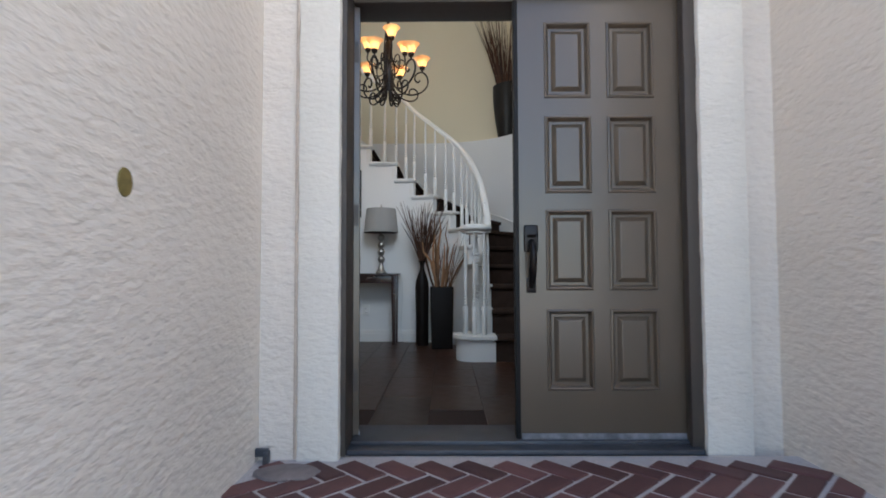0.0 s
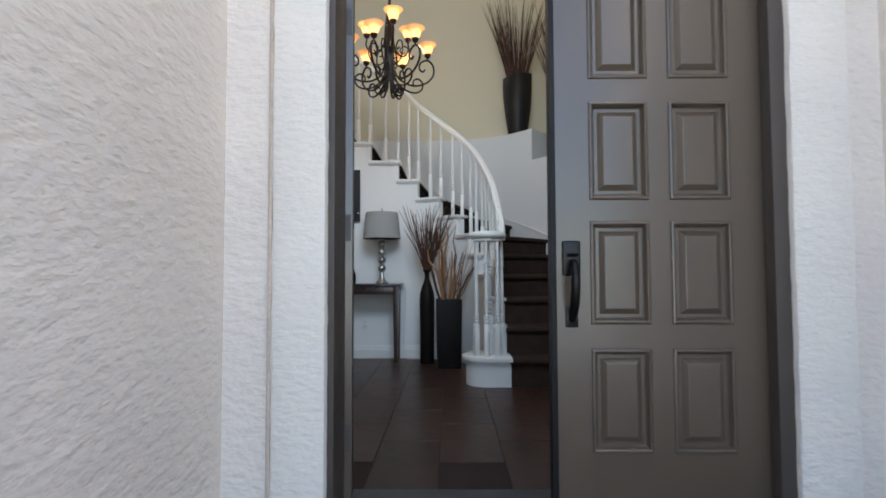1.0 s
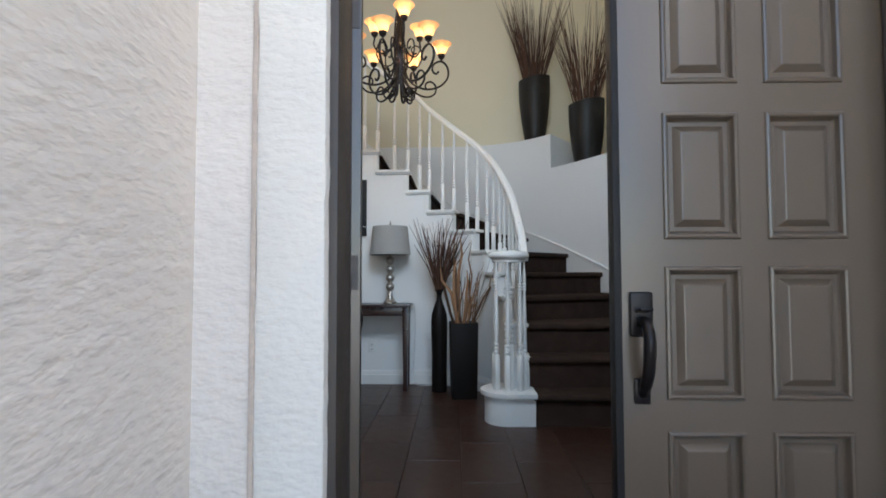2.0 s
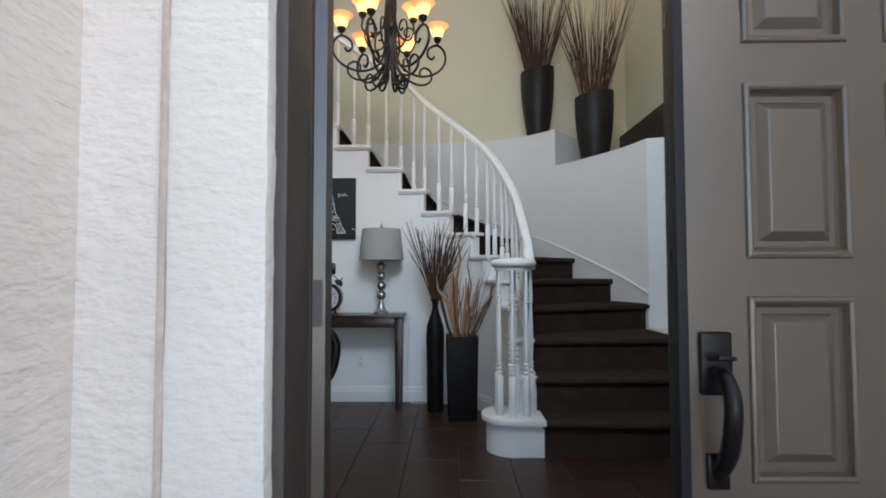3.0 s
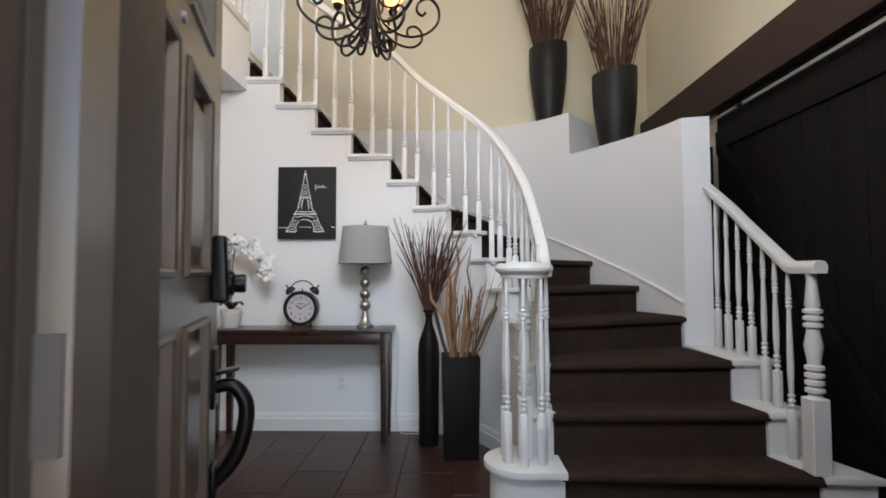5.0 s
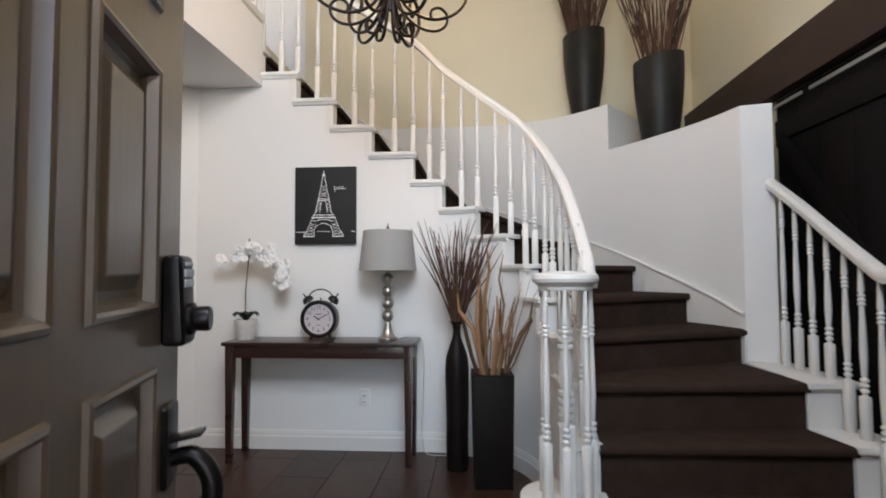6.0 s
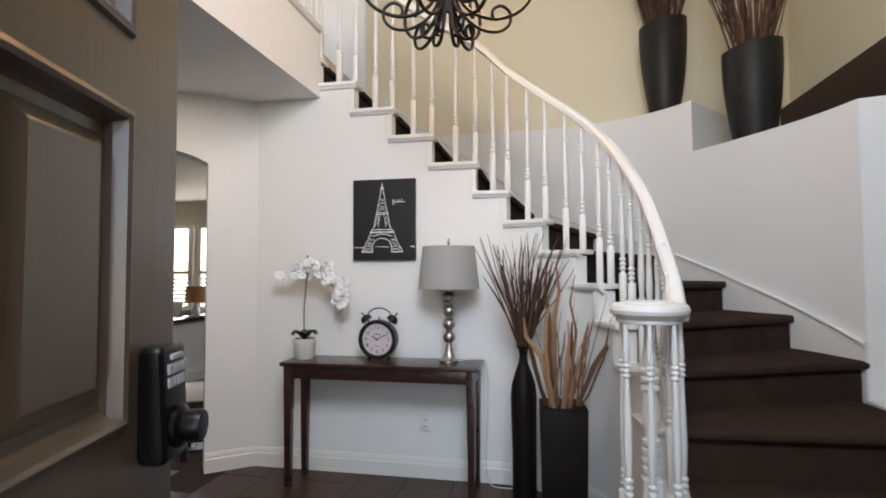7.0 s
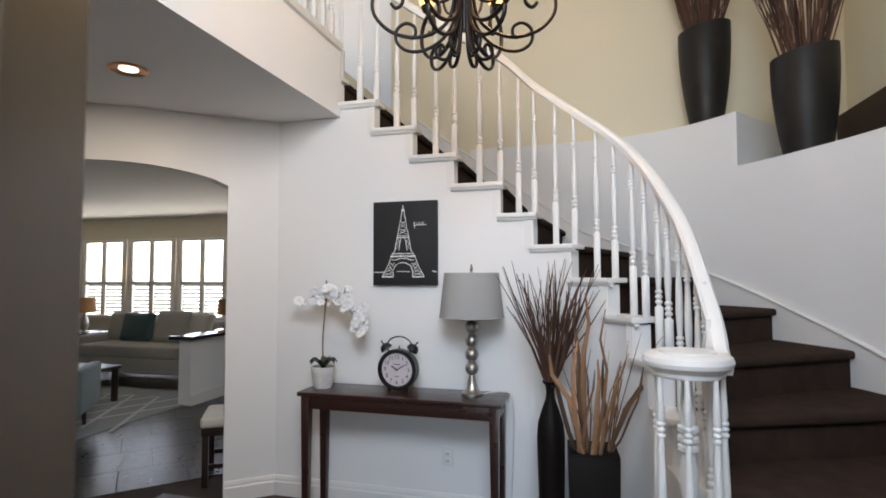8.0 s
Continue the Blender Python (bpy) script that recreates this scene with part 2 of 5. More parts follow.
def lathe(profile, seg=24, bm=None, m=None):
    """A turned body about z from (radius, height) pairs."""
    own = bmesh.new()
    rings = []
    for r, z in profile:
        if r < 1e-5:
            rings.append([own.verts.new((0, 0, z))])
        else:
            rings.append([own.verts.new((r * math.cos(2 * math.pi * i / seg), r * math.sin(2 * math.pi * i / seg), z)) for i in range(seg)])
    for a, b in zip(rings, rings[1:]):
        for i in range(seg):
            j = (i + 1) % seg
            q = [a[i % len(a)], a[j % len(a)], b[j % len(b)], b[i % len(b)]]
            q = [v for k, v in enumerate(q) if v not in q[:k]]
            if len(q) > 2:
                own.faces.new(q)
    for ring in (rings[0], rings[-1]):
        if len(ring) > 2:
            own.faces.new(ring)
    if m is not None:
        own.transform(m)
    return own if bm is None else merge(bm, own)


def tube(points, radius, seg=8, bm=None, flat=1.0, cap=True):
    """A round bar along points; radius may be a list, flat squeezes it across."""
    own = bmesh.new()
    pts = [Vector(p) for p in points]
    rad = radius if isinstance(radius, (list, tuple)) else [radius] * len(pts)
    up = Vector((0, 0, 1))
    rings = []
    first = (pts[1] - pts[0]).normalized()
    side = first.cross(up)
    if side.length < 1e-3:
        side = first.cross(Vector((1, 0, 0)))
    side.normalize()
    for i, p in enumerate(pts):
        d = (pts[min(i + 1, len(pts) - 1)] - pts[max(i - 1, 0)])
        if d.length < 1e-9:
            d = first
        d.normalize()
        side = (side - d * side.dot(d))
        side.normalize()
        oth = d.cross(side)
        rings.append([own.verts.new(p + rad[i] * (side * math.cos(a) + oth * math.sin(a) * flat)) for a in (2 * math.pi * k / seg for k in range(seg))])
    for a, b in zip(rings, rings[1:]):
        for i in range(seg):
            own.faces.new((a[i], a[(i + 1) % seg], b[(i + 1) % seg], b[i]))
    if cap:
        own.faces.new(rings[0][::-1])
        own.faces.new(rings[-1])
    return own if bm is None else merge(bm, own)


def sweep(points, profile, bm=None, closed=False):
    """A moulding along a path: profile points are (out, up); out is to the right of the way along."""
    own = bmesh.new()
    pts = [Vector(p) for p in points]
    rings = []
    n = len(pts)
    for i, p in enumerate(pts):
        a = pts[(i - 1) % n] if closed else pts[max(i - 1, 0)]
        b = pts[(i + 1) % n] if closed else pts[min(i + 1, n - 1)]
        d = Vector((b.x - a.x, b.y - a.y, 0)).normalized()
        out = Vector((d.y, -d.x, 0))
        rings.append([own.verts.new(p + out * u + Vector((0, 0, v))) for u, v in profile])
    k = len(profile)
    pairs = list(zip(rings, rings[1:])) + ([(rings[-1], rings[0])] if closed else [])
    for a, b in pairs:
        for i in range(k):
            own.faces.new((a[i], a[(i + 1) % k], b[(i + 1) % k], b[i]))
    if not closed:
        own.faces.new(rings[0][::-1])
        own.faces.new(rings[-1])
    return own if bm is None else merge(bm, own)


def smooth_path(points, steps=5):
    """A rounded line through points."""
    p = [Vector(q) for q in points]
    out = []
    for i in range(len(p) - 1):
        a, b, c, d = p[max(i - 1, 0)], p[i], p[i + 1], p[min(i + 2, len(p) - 1)]
        for s in range(steps):
            t = s / steps
            out.append(0.5 * ((2 * b) + (c - a) * t + (2 * a - 5 * b + 4 * c - d) * t * t + (3 * b - a - 3 * c + d) * t ** 3))
    out.append(p[-1])
    return out


def offset(points, dist):
    """A plan line moved to the right of its way."""
    out = []
    for i, p in enumerate(points):
        d = Vector(points[min(i + 1, len(points) - 1)]) - Vector(points[max(i - 1, 0)])
        d = Vector((d.x, d.y)).normalized()
        out.append(Vector((p[0] + d.y * dist, p[1] - d.x * dist, p[2] if len(p) > 2 else 0)))
    return out


def structure(name, bm, material, label, category, smooth=False):
    return tagged(part(name, bm, material, smooth=smooth), label, category, kind="structure")


# ---------------------------------------------------------------- stair plan
RISE = [0, 0.217, 0.433, 0.65] + [0.65 + 0.1932 * k for k in range(1, 13)]     # tread tops, step 1 to the upper floor (15)
INNER = {1: (0.41, 4.47), 2: (0.275, 4.66), 3: (0.285, 4.86), 4: (0.265, 5.06), 5: (0.22, 5.25), 6: (0.15, 5.44), 7: (0.035, 5.61),
         8: (-0.155, 5.74), 9: (-0.372, 5.81), 10: (-0.567, 5.82), 11: (-0.854, 5.82), 12: (-1.125, 5.82), 13: (-1.388, 5.82), 14: (-1.65, 5.82), 15: (-1.91, 5.82)}
OUTER = {1: (1.59, 4.42), 2: (1.51, 4.69), 3: (1.465, 4.94), 4: (1.415, 5.54), 5: (1.265, 5.96), 6: (1.045, 6.40), 7: (0.69, 6.83),
         8: (0.26, 7.06), 9: (-0.25, 7.17), 10: (-0.56, 7.18), 11: (-0.854, 7.18), 12: (-1.125, 7.18), 13: (-1.388, 7.18), 14: (-1.65, 7.18), 15: (-1.91, 7.18)}
WALL_Y, BACK_Y, RIGHT_X, SLAB_X, SOFFIT, ROOF_Z = 5.825, 7.20, 1.96, -1.63, 2.492, 5.3

# ---------------------------------------------------------------- outside: ground, porch, entrance walls
structure("ground", box(-200, 200, -200, 200, -0.30, -0.10), "ground", "pale grey concrete ground", "ground")
structure("pavement", box(-0.80, 1.50, -0.6, 2.262, -0.098, -0.028), "mortar", "grey mortar bed of a herringbone brick porch", "porch floor")

L_WALL = structure("wall_porch_west", box(-1.05, -0.80, -0.6, 2.55, -0.1, 5.3), "stucco", "rough cream stucco porch side wall", "wall")
R_WALL = structure("wall_porch_east", box(1.50, 1.75, -0.6, 2.55, -0.1, 5.3), "stucco", "rough cream stucco porch side wall", "wall")
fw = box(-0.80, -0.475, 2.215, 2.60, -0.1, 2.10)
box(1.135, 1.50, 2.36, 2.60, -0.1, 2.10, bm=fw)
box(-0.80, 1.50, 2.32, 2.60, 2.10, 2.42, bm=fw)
# opening over the doors is added, out of view, for the hall fill lamp
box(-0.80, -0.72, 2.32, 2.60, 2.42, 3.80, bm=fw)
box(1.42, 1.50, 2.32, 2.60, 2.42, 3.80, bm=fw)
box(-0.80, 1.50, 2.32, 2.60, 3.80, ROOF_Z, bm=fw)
structure("wall_front", fw, "stucco", "cream stucco front wall with double door opening and an added unseen opening above", "wall")


def worn_pier(x0, x1, y0, y1, z0, z1, bm=None, n=90, r=0.014):
    """An upright pier with rounded, unevenly troweled corners."""
    own = bmesh.new()
    rings = []
    for i in range(n + 1):
        z = z0 + (z1 - z0) * i / n
        ring = []
        for cx, cy, a0 in ((x0 + r, y0 + r, 180), (x1 - r, y0 + r, 270)):
            for a in (a0, a0 + 45, a0 + 90):
                p = Vector((cx + r * math.cos(radians(a)), cy + r * math.sin(radians(a)), z))
                w = noise.noise(p * 9) * 0.003 + noise.noise(p * 30) * 0.002
                ring.append(own.verts.new(p + Vector((w if a0 == 270 else -w, -abs(w) * 0.5, 0))))
        ring += [own.verts.new((x1, y1, z)), own.verts.new((x0, y1, z))]
        rings.append(ring)
    k = len(rings[0])
    for p, q in zip(rings, rings[1:]):
        for i in range(k):
            own.faces.new((p[i], p[(i + 1) % k], q[(i + 1) % k], q[i]))
    own.faces.new(rings[-1])
    return own if bm is None else merge(bm, own)


t = worn_pier(-0.640, -0.459, 2.200, 2.42, -0.1, 2.27)
worn_pier(1.128, 1.335, 2.285, 2.42, -0.1, 2.27, bm=t)
box(-0.640, 1.335, 2.258, 2.42, 2.085, 2.30, 0.012, bm=t)
structure("trim", t, "stucco_trim", "thick white stucco surround of the doorway", "door surround", smooth=True)

stain = lathe([(0, 0), (0.032, 0.0), (0.030, 0.006), (0.018, 0.010), (0, 0.011)], 20)
for v in stain.verts:
    v.co.y *= 1.9
tagged(part("rust_patch", stain, "rust", m=pose(-0.800, 1.252, 0.990, 90, 0, 90) @ Matrix.Diagonal((0.95, 0.62, 0.6, 1))), "oval olive-brown rusty patch on the stucco wall", "wall patch")
tap = box(-0.80, -0.745, 2.17, 2.185, 0.0, 0.035, 0.003)
box(-0.765, -0.745, 2.16, 2.20, -0.03, 0.02, 0.003, bm=tap)
tagged(part("wall_bracket", tap, "weather_metal"), "small weathered metal bracket low on stucco wall", "bracket")

seam = box(-0.652, -0.637, 2.203, 2.2145, -0.02, 2.10, 0.004)
structure("seam", seam, "joint", "thin brown weathered joint beside the door surround", "joint")

patch = lathe([(0, 0.013), (0.10, 0.012), (0.125, 0.008), (0.135, 0.0), (0, 0.0)], 28)
for v in patch.verts:
    w = 1 + 0.18 * noise.noise(v.co * 14)
    v.co.x, v.co.y = v.co.x * w, v.co.y * 0.62 * w
tagged(part("cement_patch", patch, "cement", m=pose(-0.63, 2.06, -0.022)), "smeared grey cement patch over the porch bricks", "cement patch")

# door frame and threshold
fr = box(-0.475, -0.437, 2.40, 2.60, -0.02, 2.09, 0.003)
box(1.092, 1.135, 2.3685, 2.60, -0.02, 2.09, 0.003, bm=fr)
box(-0.475, 1.135, 2.40, 2.60, 2.045, 2.10, 0.003, bm=fr)
box(-0.466, -0.437, 2.235, 2.397, -0.02, 2.084, 0.004, bm=fr)
box(1.076, 1.134, 2.312, 2.368, -0.02, 2.09, 0.003, bm=fr)
frame_ob = thing("door_frame", "dark brown painted wooden door frame", "door frame", kind="structure")
part("jamb", fr, "frame_paint", frame_ob)
th = box(-0.455, 1.112, 2.268, 2.36, -0.028, -0.005, 0.004)
box(-0.437, 1.092, 2.345, 2.60, -0.02, 0.010, 0.004, bm=th)
part("threshold", th, "weather_metal", frame_ob, "blue-grey weathered metal threshold")


# ---------------------------------------------------------------- front doors
DW, DH, DT = 0.755, 2.02, 0.045
COLS = [(0.122, 0.338), (0.411, 0.632)]
ROWS_Z = [(0.212, 0.580), (0.665, 1.036), (1.112, 1.473), (1.556, 1.915)]


def panel_mesh(w, h):
    """One raised panel with its moulding, both faces, centred in x and z."""
    own = bmesh.new()
    prof = [(0.0, 0.0), (0.003, 0.006), (0.009, 0.008), (0.014, 0.005), (0.019, -0.010), (0.024, -0.016), (0.036, -0.016), (0.054, -0.002), (0.057, -0.001)]
    for side in (-1, 1):
        rings = []
        for inset, dep in prof:
            a, c, y = w / 2 - inset, h / 2 - inset, side * (DT / 2 + dep)
            rings.append([own.verts.new(p) for p in ((-a, y, -c), (a, y, -c), (a, y, c), (-a, y, c))])
        for p, q in zip(rings, rings[1:]):
            for i in range(4):
                own.faces.new((p[i], p[(i + 1) % 4], q[(i + 1) % 4], q[i]))
        own.faces.new(rings[-1])
    return own


def build_door(label, m, flip):
    """A door leaf; x runs from the hinge to the free edge, the outer face looks to -y."""
    d = thing("front_door", label, "door", m)
    bm = bmesh.new()
    xs = [0, COLS[0][0], COLS[0][1], COLS[1][0], COLS[1][1], DW]
    if flip:
        xs = [DW - x for x in xs[::-1]]
    y0, y1 = -DT / 2, DT / 2
    for a, b in ((xs[0], xs[1]), (xs[2], xs[3]), (xs[4], xs[5])):
        box(a, b, y0, y1, 0, DH, bm=bm)
    zs = [0] + [z for r in ROWS_Z for z in r] + [DH]
    for a, b in ((xs[1], xs[2]), (xs[3], xs[4])):
        for z0, z1 in zip(zs[::2], zs[1::2]):
            box(a, b, y0, y1, z0, z1, bm=bm)
    part("leaf", bm, "door_paint", d, smooth=False)
    for a, b in ((xs[1], xs[2]), (xs[3], xs[4])):
        for z0, z1 in ROWS_Z:
            part("panel", panel_mesh(b - a, z1 - z0), "door_paint", d, m=pose((a + b) / 2, 0, (z0 + z1) / 2), smooth=False)
    sw = box(0.004, DW - 0.004, y0 - 0.006, y0, -0.008, 0.022, 0.002)
    part("door_sweep", sw, "scuffed", d, "scuffed grey door sweep")
    for z in (0.25, 1.02, 1.80):
        h = box(-0.003, 0.0, y0 + 0.006, y1 - 0.004, z - 0.05, z + 0.05)
        tube([(-0.006, y1 + 0.004, z - 0.05), (-0.006, y1 + 0.004, z + 0.05)], 0.006, 10, bm=h)
        part("hinge", h, "frame_paint", d)
    return d


def handleset(d, x):
    """Dark bronze grip handle with thumb latch on the outer face at x."""
    y = -DT / 2
    top, low = 0.965, 0.655
    h = box(x - 0.032, x + 0.032, y - 0.010, y, top - 0.125, top, 0.008, seg=3)
    hs = part("handle", h, "bronze", d, "dark bronze grip handle with thumb latch")
    f = box(x - 0.022, x + 0.022, y - 0.012, y, low, low + 0.07, 0.005)
    part("foot_plate", f, "bronze", hs)
    ctrl = [(x, y - 0.008, top - 0.085), (x, y - 0.040, top - 0.082), (x, y - 0.066, top - 0.115), (x, y - 0.068, top - 0.16), (x, y - 0.055, top - 0.215),
            (x, y - 0.035, top - 0.25), (x, y - 0.022, low + 0.045), (x, y - 0.006, low + 0.028)]
    p = smooth_path(ctrl, 5)
    rad = [0.013 + 0.004 * math.sin(math.pi * i / (len(p) - 1)) for i in range(len(p))]
    part("grip", tube(p, rad, 12), "bronze", hs)
    la = box(x - 0.018, x + 0.018, y - 0.055, y - 0.008, top - 0.058, top - 0.050, 0.003)
    for v in la.verts:
        v.co.z += max(0, -(v.co.y - y) - 0.03) * 0.35
    part("thumb_latch", la, "bronze", hs)


left_door = build_door("dark taupe painted eight-panel front door standing wide open", pose(-0.4335, 2.42, 0.014, 0, 0, 106.0), False)
handleset(left_door, 0.70)
y = -DT / 2
kp = box(0.655, 0.725, y - 0.030, y, 1.058, 1.198, 0.012, seg=3)
for v in kp.verts:
    if v.co.z < 1.113 and v.co.y < y - 0.01:
        v.co.y -= 0.006
lock = part("keypad_lock", kp, "bronze", left_door, "dark bronze keypad deadbolt")
for r in range(2):
    for c in range(4):
        part("key", box(0.666 + c * 0.0125, 0.6765 + c * 0.0125, y - 0.034, y - 0.028, 1.148 + r * 0.016, 1.160 + r * 0.016, 0.001), "keys", lock)
part("brow", box(0.674, 0.706, y - 0.034, y - 0.028, 1.181, 1.187, 0.001), "keys", lock)
kb = lathe([(0.026, 0), (0.026, 0.006), (0.019, 0.010), (0.020, 0.026), (0.018, 0.031), (0, 0.032)], 20)
part("knob", kb, "bronze", lock, m=pose(0.690, y - 0.034, 1.098, 90, 0, 0))
part("peephole", lathe([(0.009, 0), (0.009, 0.004), (0.005, 0.005), (0, 0.003)], 14), "aluminium", left_door, m=pose(0.372, y, 1.515, 90, 0, 0))
part("edge_bolt", box(DW, DW + 0.002, -0.012, 0.012, 1.10, 1.22), "bronze", left_door)

# the fixed leaf: hinge at its far side, outer face to the porch
right_door = build_door("dark taupe painted eight-panel front door, closed", pose(1.087, 2.398, 0.014, 0, 0, 180) @ Matrix.Diagonal((1, -1, 1, 1)), True)
handleset(right_door, 0.702)
part("astragal", box(DW + 0.001, DW + 0.022, -DT / 2 - 0.012, DT / 2 - 0.004, 0, DH, 0.003), "meeting_strip", right_door, "dark meeting strip")
for z in (1.10, 1.60):
    part("flush_bolt", box(DW + 0.022, DW + 0.024, -0.008, 0.006, z, z + 0.03), "bronze", right_door)

# ---------------------------------------------------------------- hall shell
# wall under the stairs: from the curb round to the straight part and on to the corner
nodes = [INNER[k] for k in range(2, 16)]
fine = smooth_path([(*p, 0) for p in nodes], 6) + [Vector((-2.09, 5.82, 0))]
wall_line = [Vector((p.x - 0.0, p.y + 0.005, 0)) for p in fine]


def strip_wall(line, tops, thick, bm=None):
    """A thin upright wall along a plan line with a top height a segment."""
    own = bmesh.new() if bm is None else bm
    back = offset(line, thick)
    for i in range(len(line) - 1):
        z = tops[i]
        q = [own.verts.new((*c.to_2d(), h)) for c in (line[i], line[i + 1]) for h in (0, z)]
        r = [own.verts.new((*c.to_2d(), h)) for c in (back[i], back[i + 1]) for h in (0, z)]
        own.faces.new((q[0], q[2], q[3], q[1]))
        own.faces.new((r[0], r[1], r[3], r[2]))
        own.faces.new((q[1], q[3], r[3], r[1]))
        own.faces.new((q[0], q[1], r[1], r[0]))
        own.faces.new((q[2], r[2], r[3], q[3]))
    return own


tops = []
for i in range(len(wall_line) - 1):
    k = 2 + i // 6
    tops.append(RISE[k] - 0.032 if k < 15 else 2.96)
sw = strip_wall(wall_line, tops, 0.09)
bmesh.ops.remove_doubles(sw, verts=sw.verts[:], dist=0.0005)
structure("wall_under_stairs", sw, "wall_white", "smooth white wall curving under the staircase", "wall")
CORNER = (-2.09, WALL_Y)

# diagonal wall with the arched opening
ADIR = Vector((-0.776, -0.63, 0)).normalized()
ANG = math.degrees(math.atan2(ADIR.y, ADIR.x))


def arch_wall(length, s0, s1, spring, rise, thick, height):
    """x along the wall, y into it: a wall with a segmental-arched opening."""
    own = bmesh.new()
    n = 16
    arc = [(s0 + (s1 - s0) * i / n, spring + rise * (1 - ((2 * i / n) - 1) ** 2) ** 0.75) for i in range(n + 1)]
    rows = []
    for y in (0, thick):
        def V(x, z):
            return own.verts.new((x, y, z))
        a = [V(x, z) for x, z in arc]
        t = [V(x, height) for x, z in arc]
        L = [V(0, 0), V(s0, 0), V(0, height)]
        Rr = [V(s1, 0), V(length, 0), V(length, height)]
        own.faces.new((L[0], L[1], a[0], t[0], L[2]))
        own.faces.new((Rr[0], Rr[1], Rr[2], t[-1], a[-1]))
        for i in range(n):
            own.faces.new((a[i], a[i + 1], t[i + 1], t[i]))
        rows.append((a, L, Rr))
    (a, L, Rr), (b, L2, R2) = rows
    for i in range(n):
        own.faces.new((a[i], b[i], b[i + 1], a[i + 1]))
    own.faces.new((L[1], L2[1], b[0], a[0]))
    own.faces.new((Rr[0], a[-1], b[-1], R2[0]))
    own.faces.new((Rr[1], R2[1], R2[2], Rr[2]))
    own.faces.new((L[0], L[2], L2[2], L2[0]))
    return own


structure("wall_arch", arch_wall(2.35, 0.318, 1.66, 2.035, 0.115, -0.14, SOFFIT + 0.02), "wall_white", "white diagonal wall with an arched opening", "wall").matrix_basis = pose(*CORNER, 0, 0, 0, ANG)
AEND = Vector((*CORNER, 0)) + ADIR * 2.35
structure("wall_west", box(AEND.x - 0.12, AEND.x, 2.6, AEND.y, 0, SOFFIT), "wall_white", "plain white hall side wall", "wall")
structure("wall_front_inner", box(AEND.x - 0.12, -0.80, 2.55, 2.60, 0, ROOF_Z), "wall_white", "plain white inside of the front wall", "wall")
structure("wall_front_inner", box(1.50, RIGHT_X + 0.1, 2.55, 2.60, 0, ROOF_Z), "wall_white", "plain white inside of the front wall", "wall")

# upper floor slab with its balcony edge
sl = box(AEND.x - 0.3, SLAB_X, 2.6, WALL_Y - 0.0, SOFFIT, 2.93)
slab = thing("upper_floor", "white plastered upper floor slab over the hall", "upper floor", kind="structure")
part("slab", sl, "wall_white", slab, smooth=False)
part("edge_trim", box(SLAB_X - 0.10, SLAB_X + 0.025, 2.62, WALL_Y - 0.03, 2.93, 2.978, 0.008), "gloss_white", slab)
part("landing", box(-3.6, -1.865, WALL_Y, 8.6, 2.90, 2.97), "carpet", slab, "dark brown carpet of the landing", smooth=False)

# stairwell walls
structure("wall_back", prism([(-1.80, BACK_Y), (0.95, BACK_Y), (RIGHT_X + 0.1, 7.58), (RIGHT_X + 0.1, 7.72), (0.90, BACK_Y + 0.12), (-1.80, BACK_Y + 0.12)], 0, ROOF_Z), "wall_cream", "tall cream wall of the stairwell", "wall")
structure("wall_upper_hall", box(-3.7, -1.7, 8.5, 8.6, 2.9, ROOF_Z), "wall_white", "white wall of the upper hall", "wall")
structure("wall_upper_side", box(-1.80, -1.70, BACK_Y + 0.12, 8.5, 2.9, ROOF_Z), "wall_white", "white wall of the upper hall", "wall")
# west wall has an added, unseen gap so sun and sky brighten the upper hall
uw = box(-3.8, -3.7, 2.6, 6.9, 2.9, ROOF_Z)
box(-3.8, -3.7, 7.8, 8.6, 2.9, ROOF_Z, bm=uw)
box(-3.8, -3.7, 6.9, 7.8, 2.9, 3.75, bm=uw)
box(-3.8, -3.7, 6.9, 7.8, 4.75, ROOF_Z, bm=uw)
structure("wall_upper_west", uw, "wall_white", "white wall of the upper hall", "wall")
ew = box(RIGHT_X, RIGHT_X + 0.1, 2.6, 8.1, 2.60, ROOF_Z)
box(RIGHT_X + 0.06, RIGHT_X + 0.16, 2.6, 8.1, 0, 2.60, bm=ew)
structure("wall_east", ew, "wall_cream", "tall cream side wall of the stairwell", "wall")
structure("ceiling", box(-3.9, RIGHT_X + 0.3, 2.2, 8.8, ROOF_Z, ROOF_Z + 0.15), "ceiling", "plain white ceiling over the stairwell", "ceiling")

# dark wooden doors along the side of the hall, with their beam
beam_ob = thing("wooden_beam", "rough dark brown wooden beam above the barn doors", "beam")
part("beam", box(RIGHT_X - 0.09, RIGHT_X - 0.001, 2.62, 7.52, 2.375, 2.695, 0.006), "beam", beam_ob)
# pale metal strip draws the line of light between beam and doors
tr = thing("door_track", "thin pale metal strip drawing the line of light under the wooden beam", "door track")
part("rail", box(RIGHT_X - 0.055, RIGHT_X - 0.045, 2.64, 5.64, 2.296, 2.318), "aluminium", tr)
part("rail", box(RIGHT_X - 0.055, RIGHT_X - 0.045, 5.72, BACK_Y - 0.02, 2.296, 2.318), "aluminium", tr)


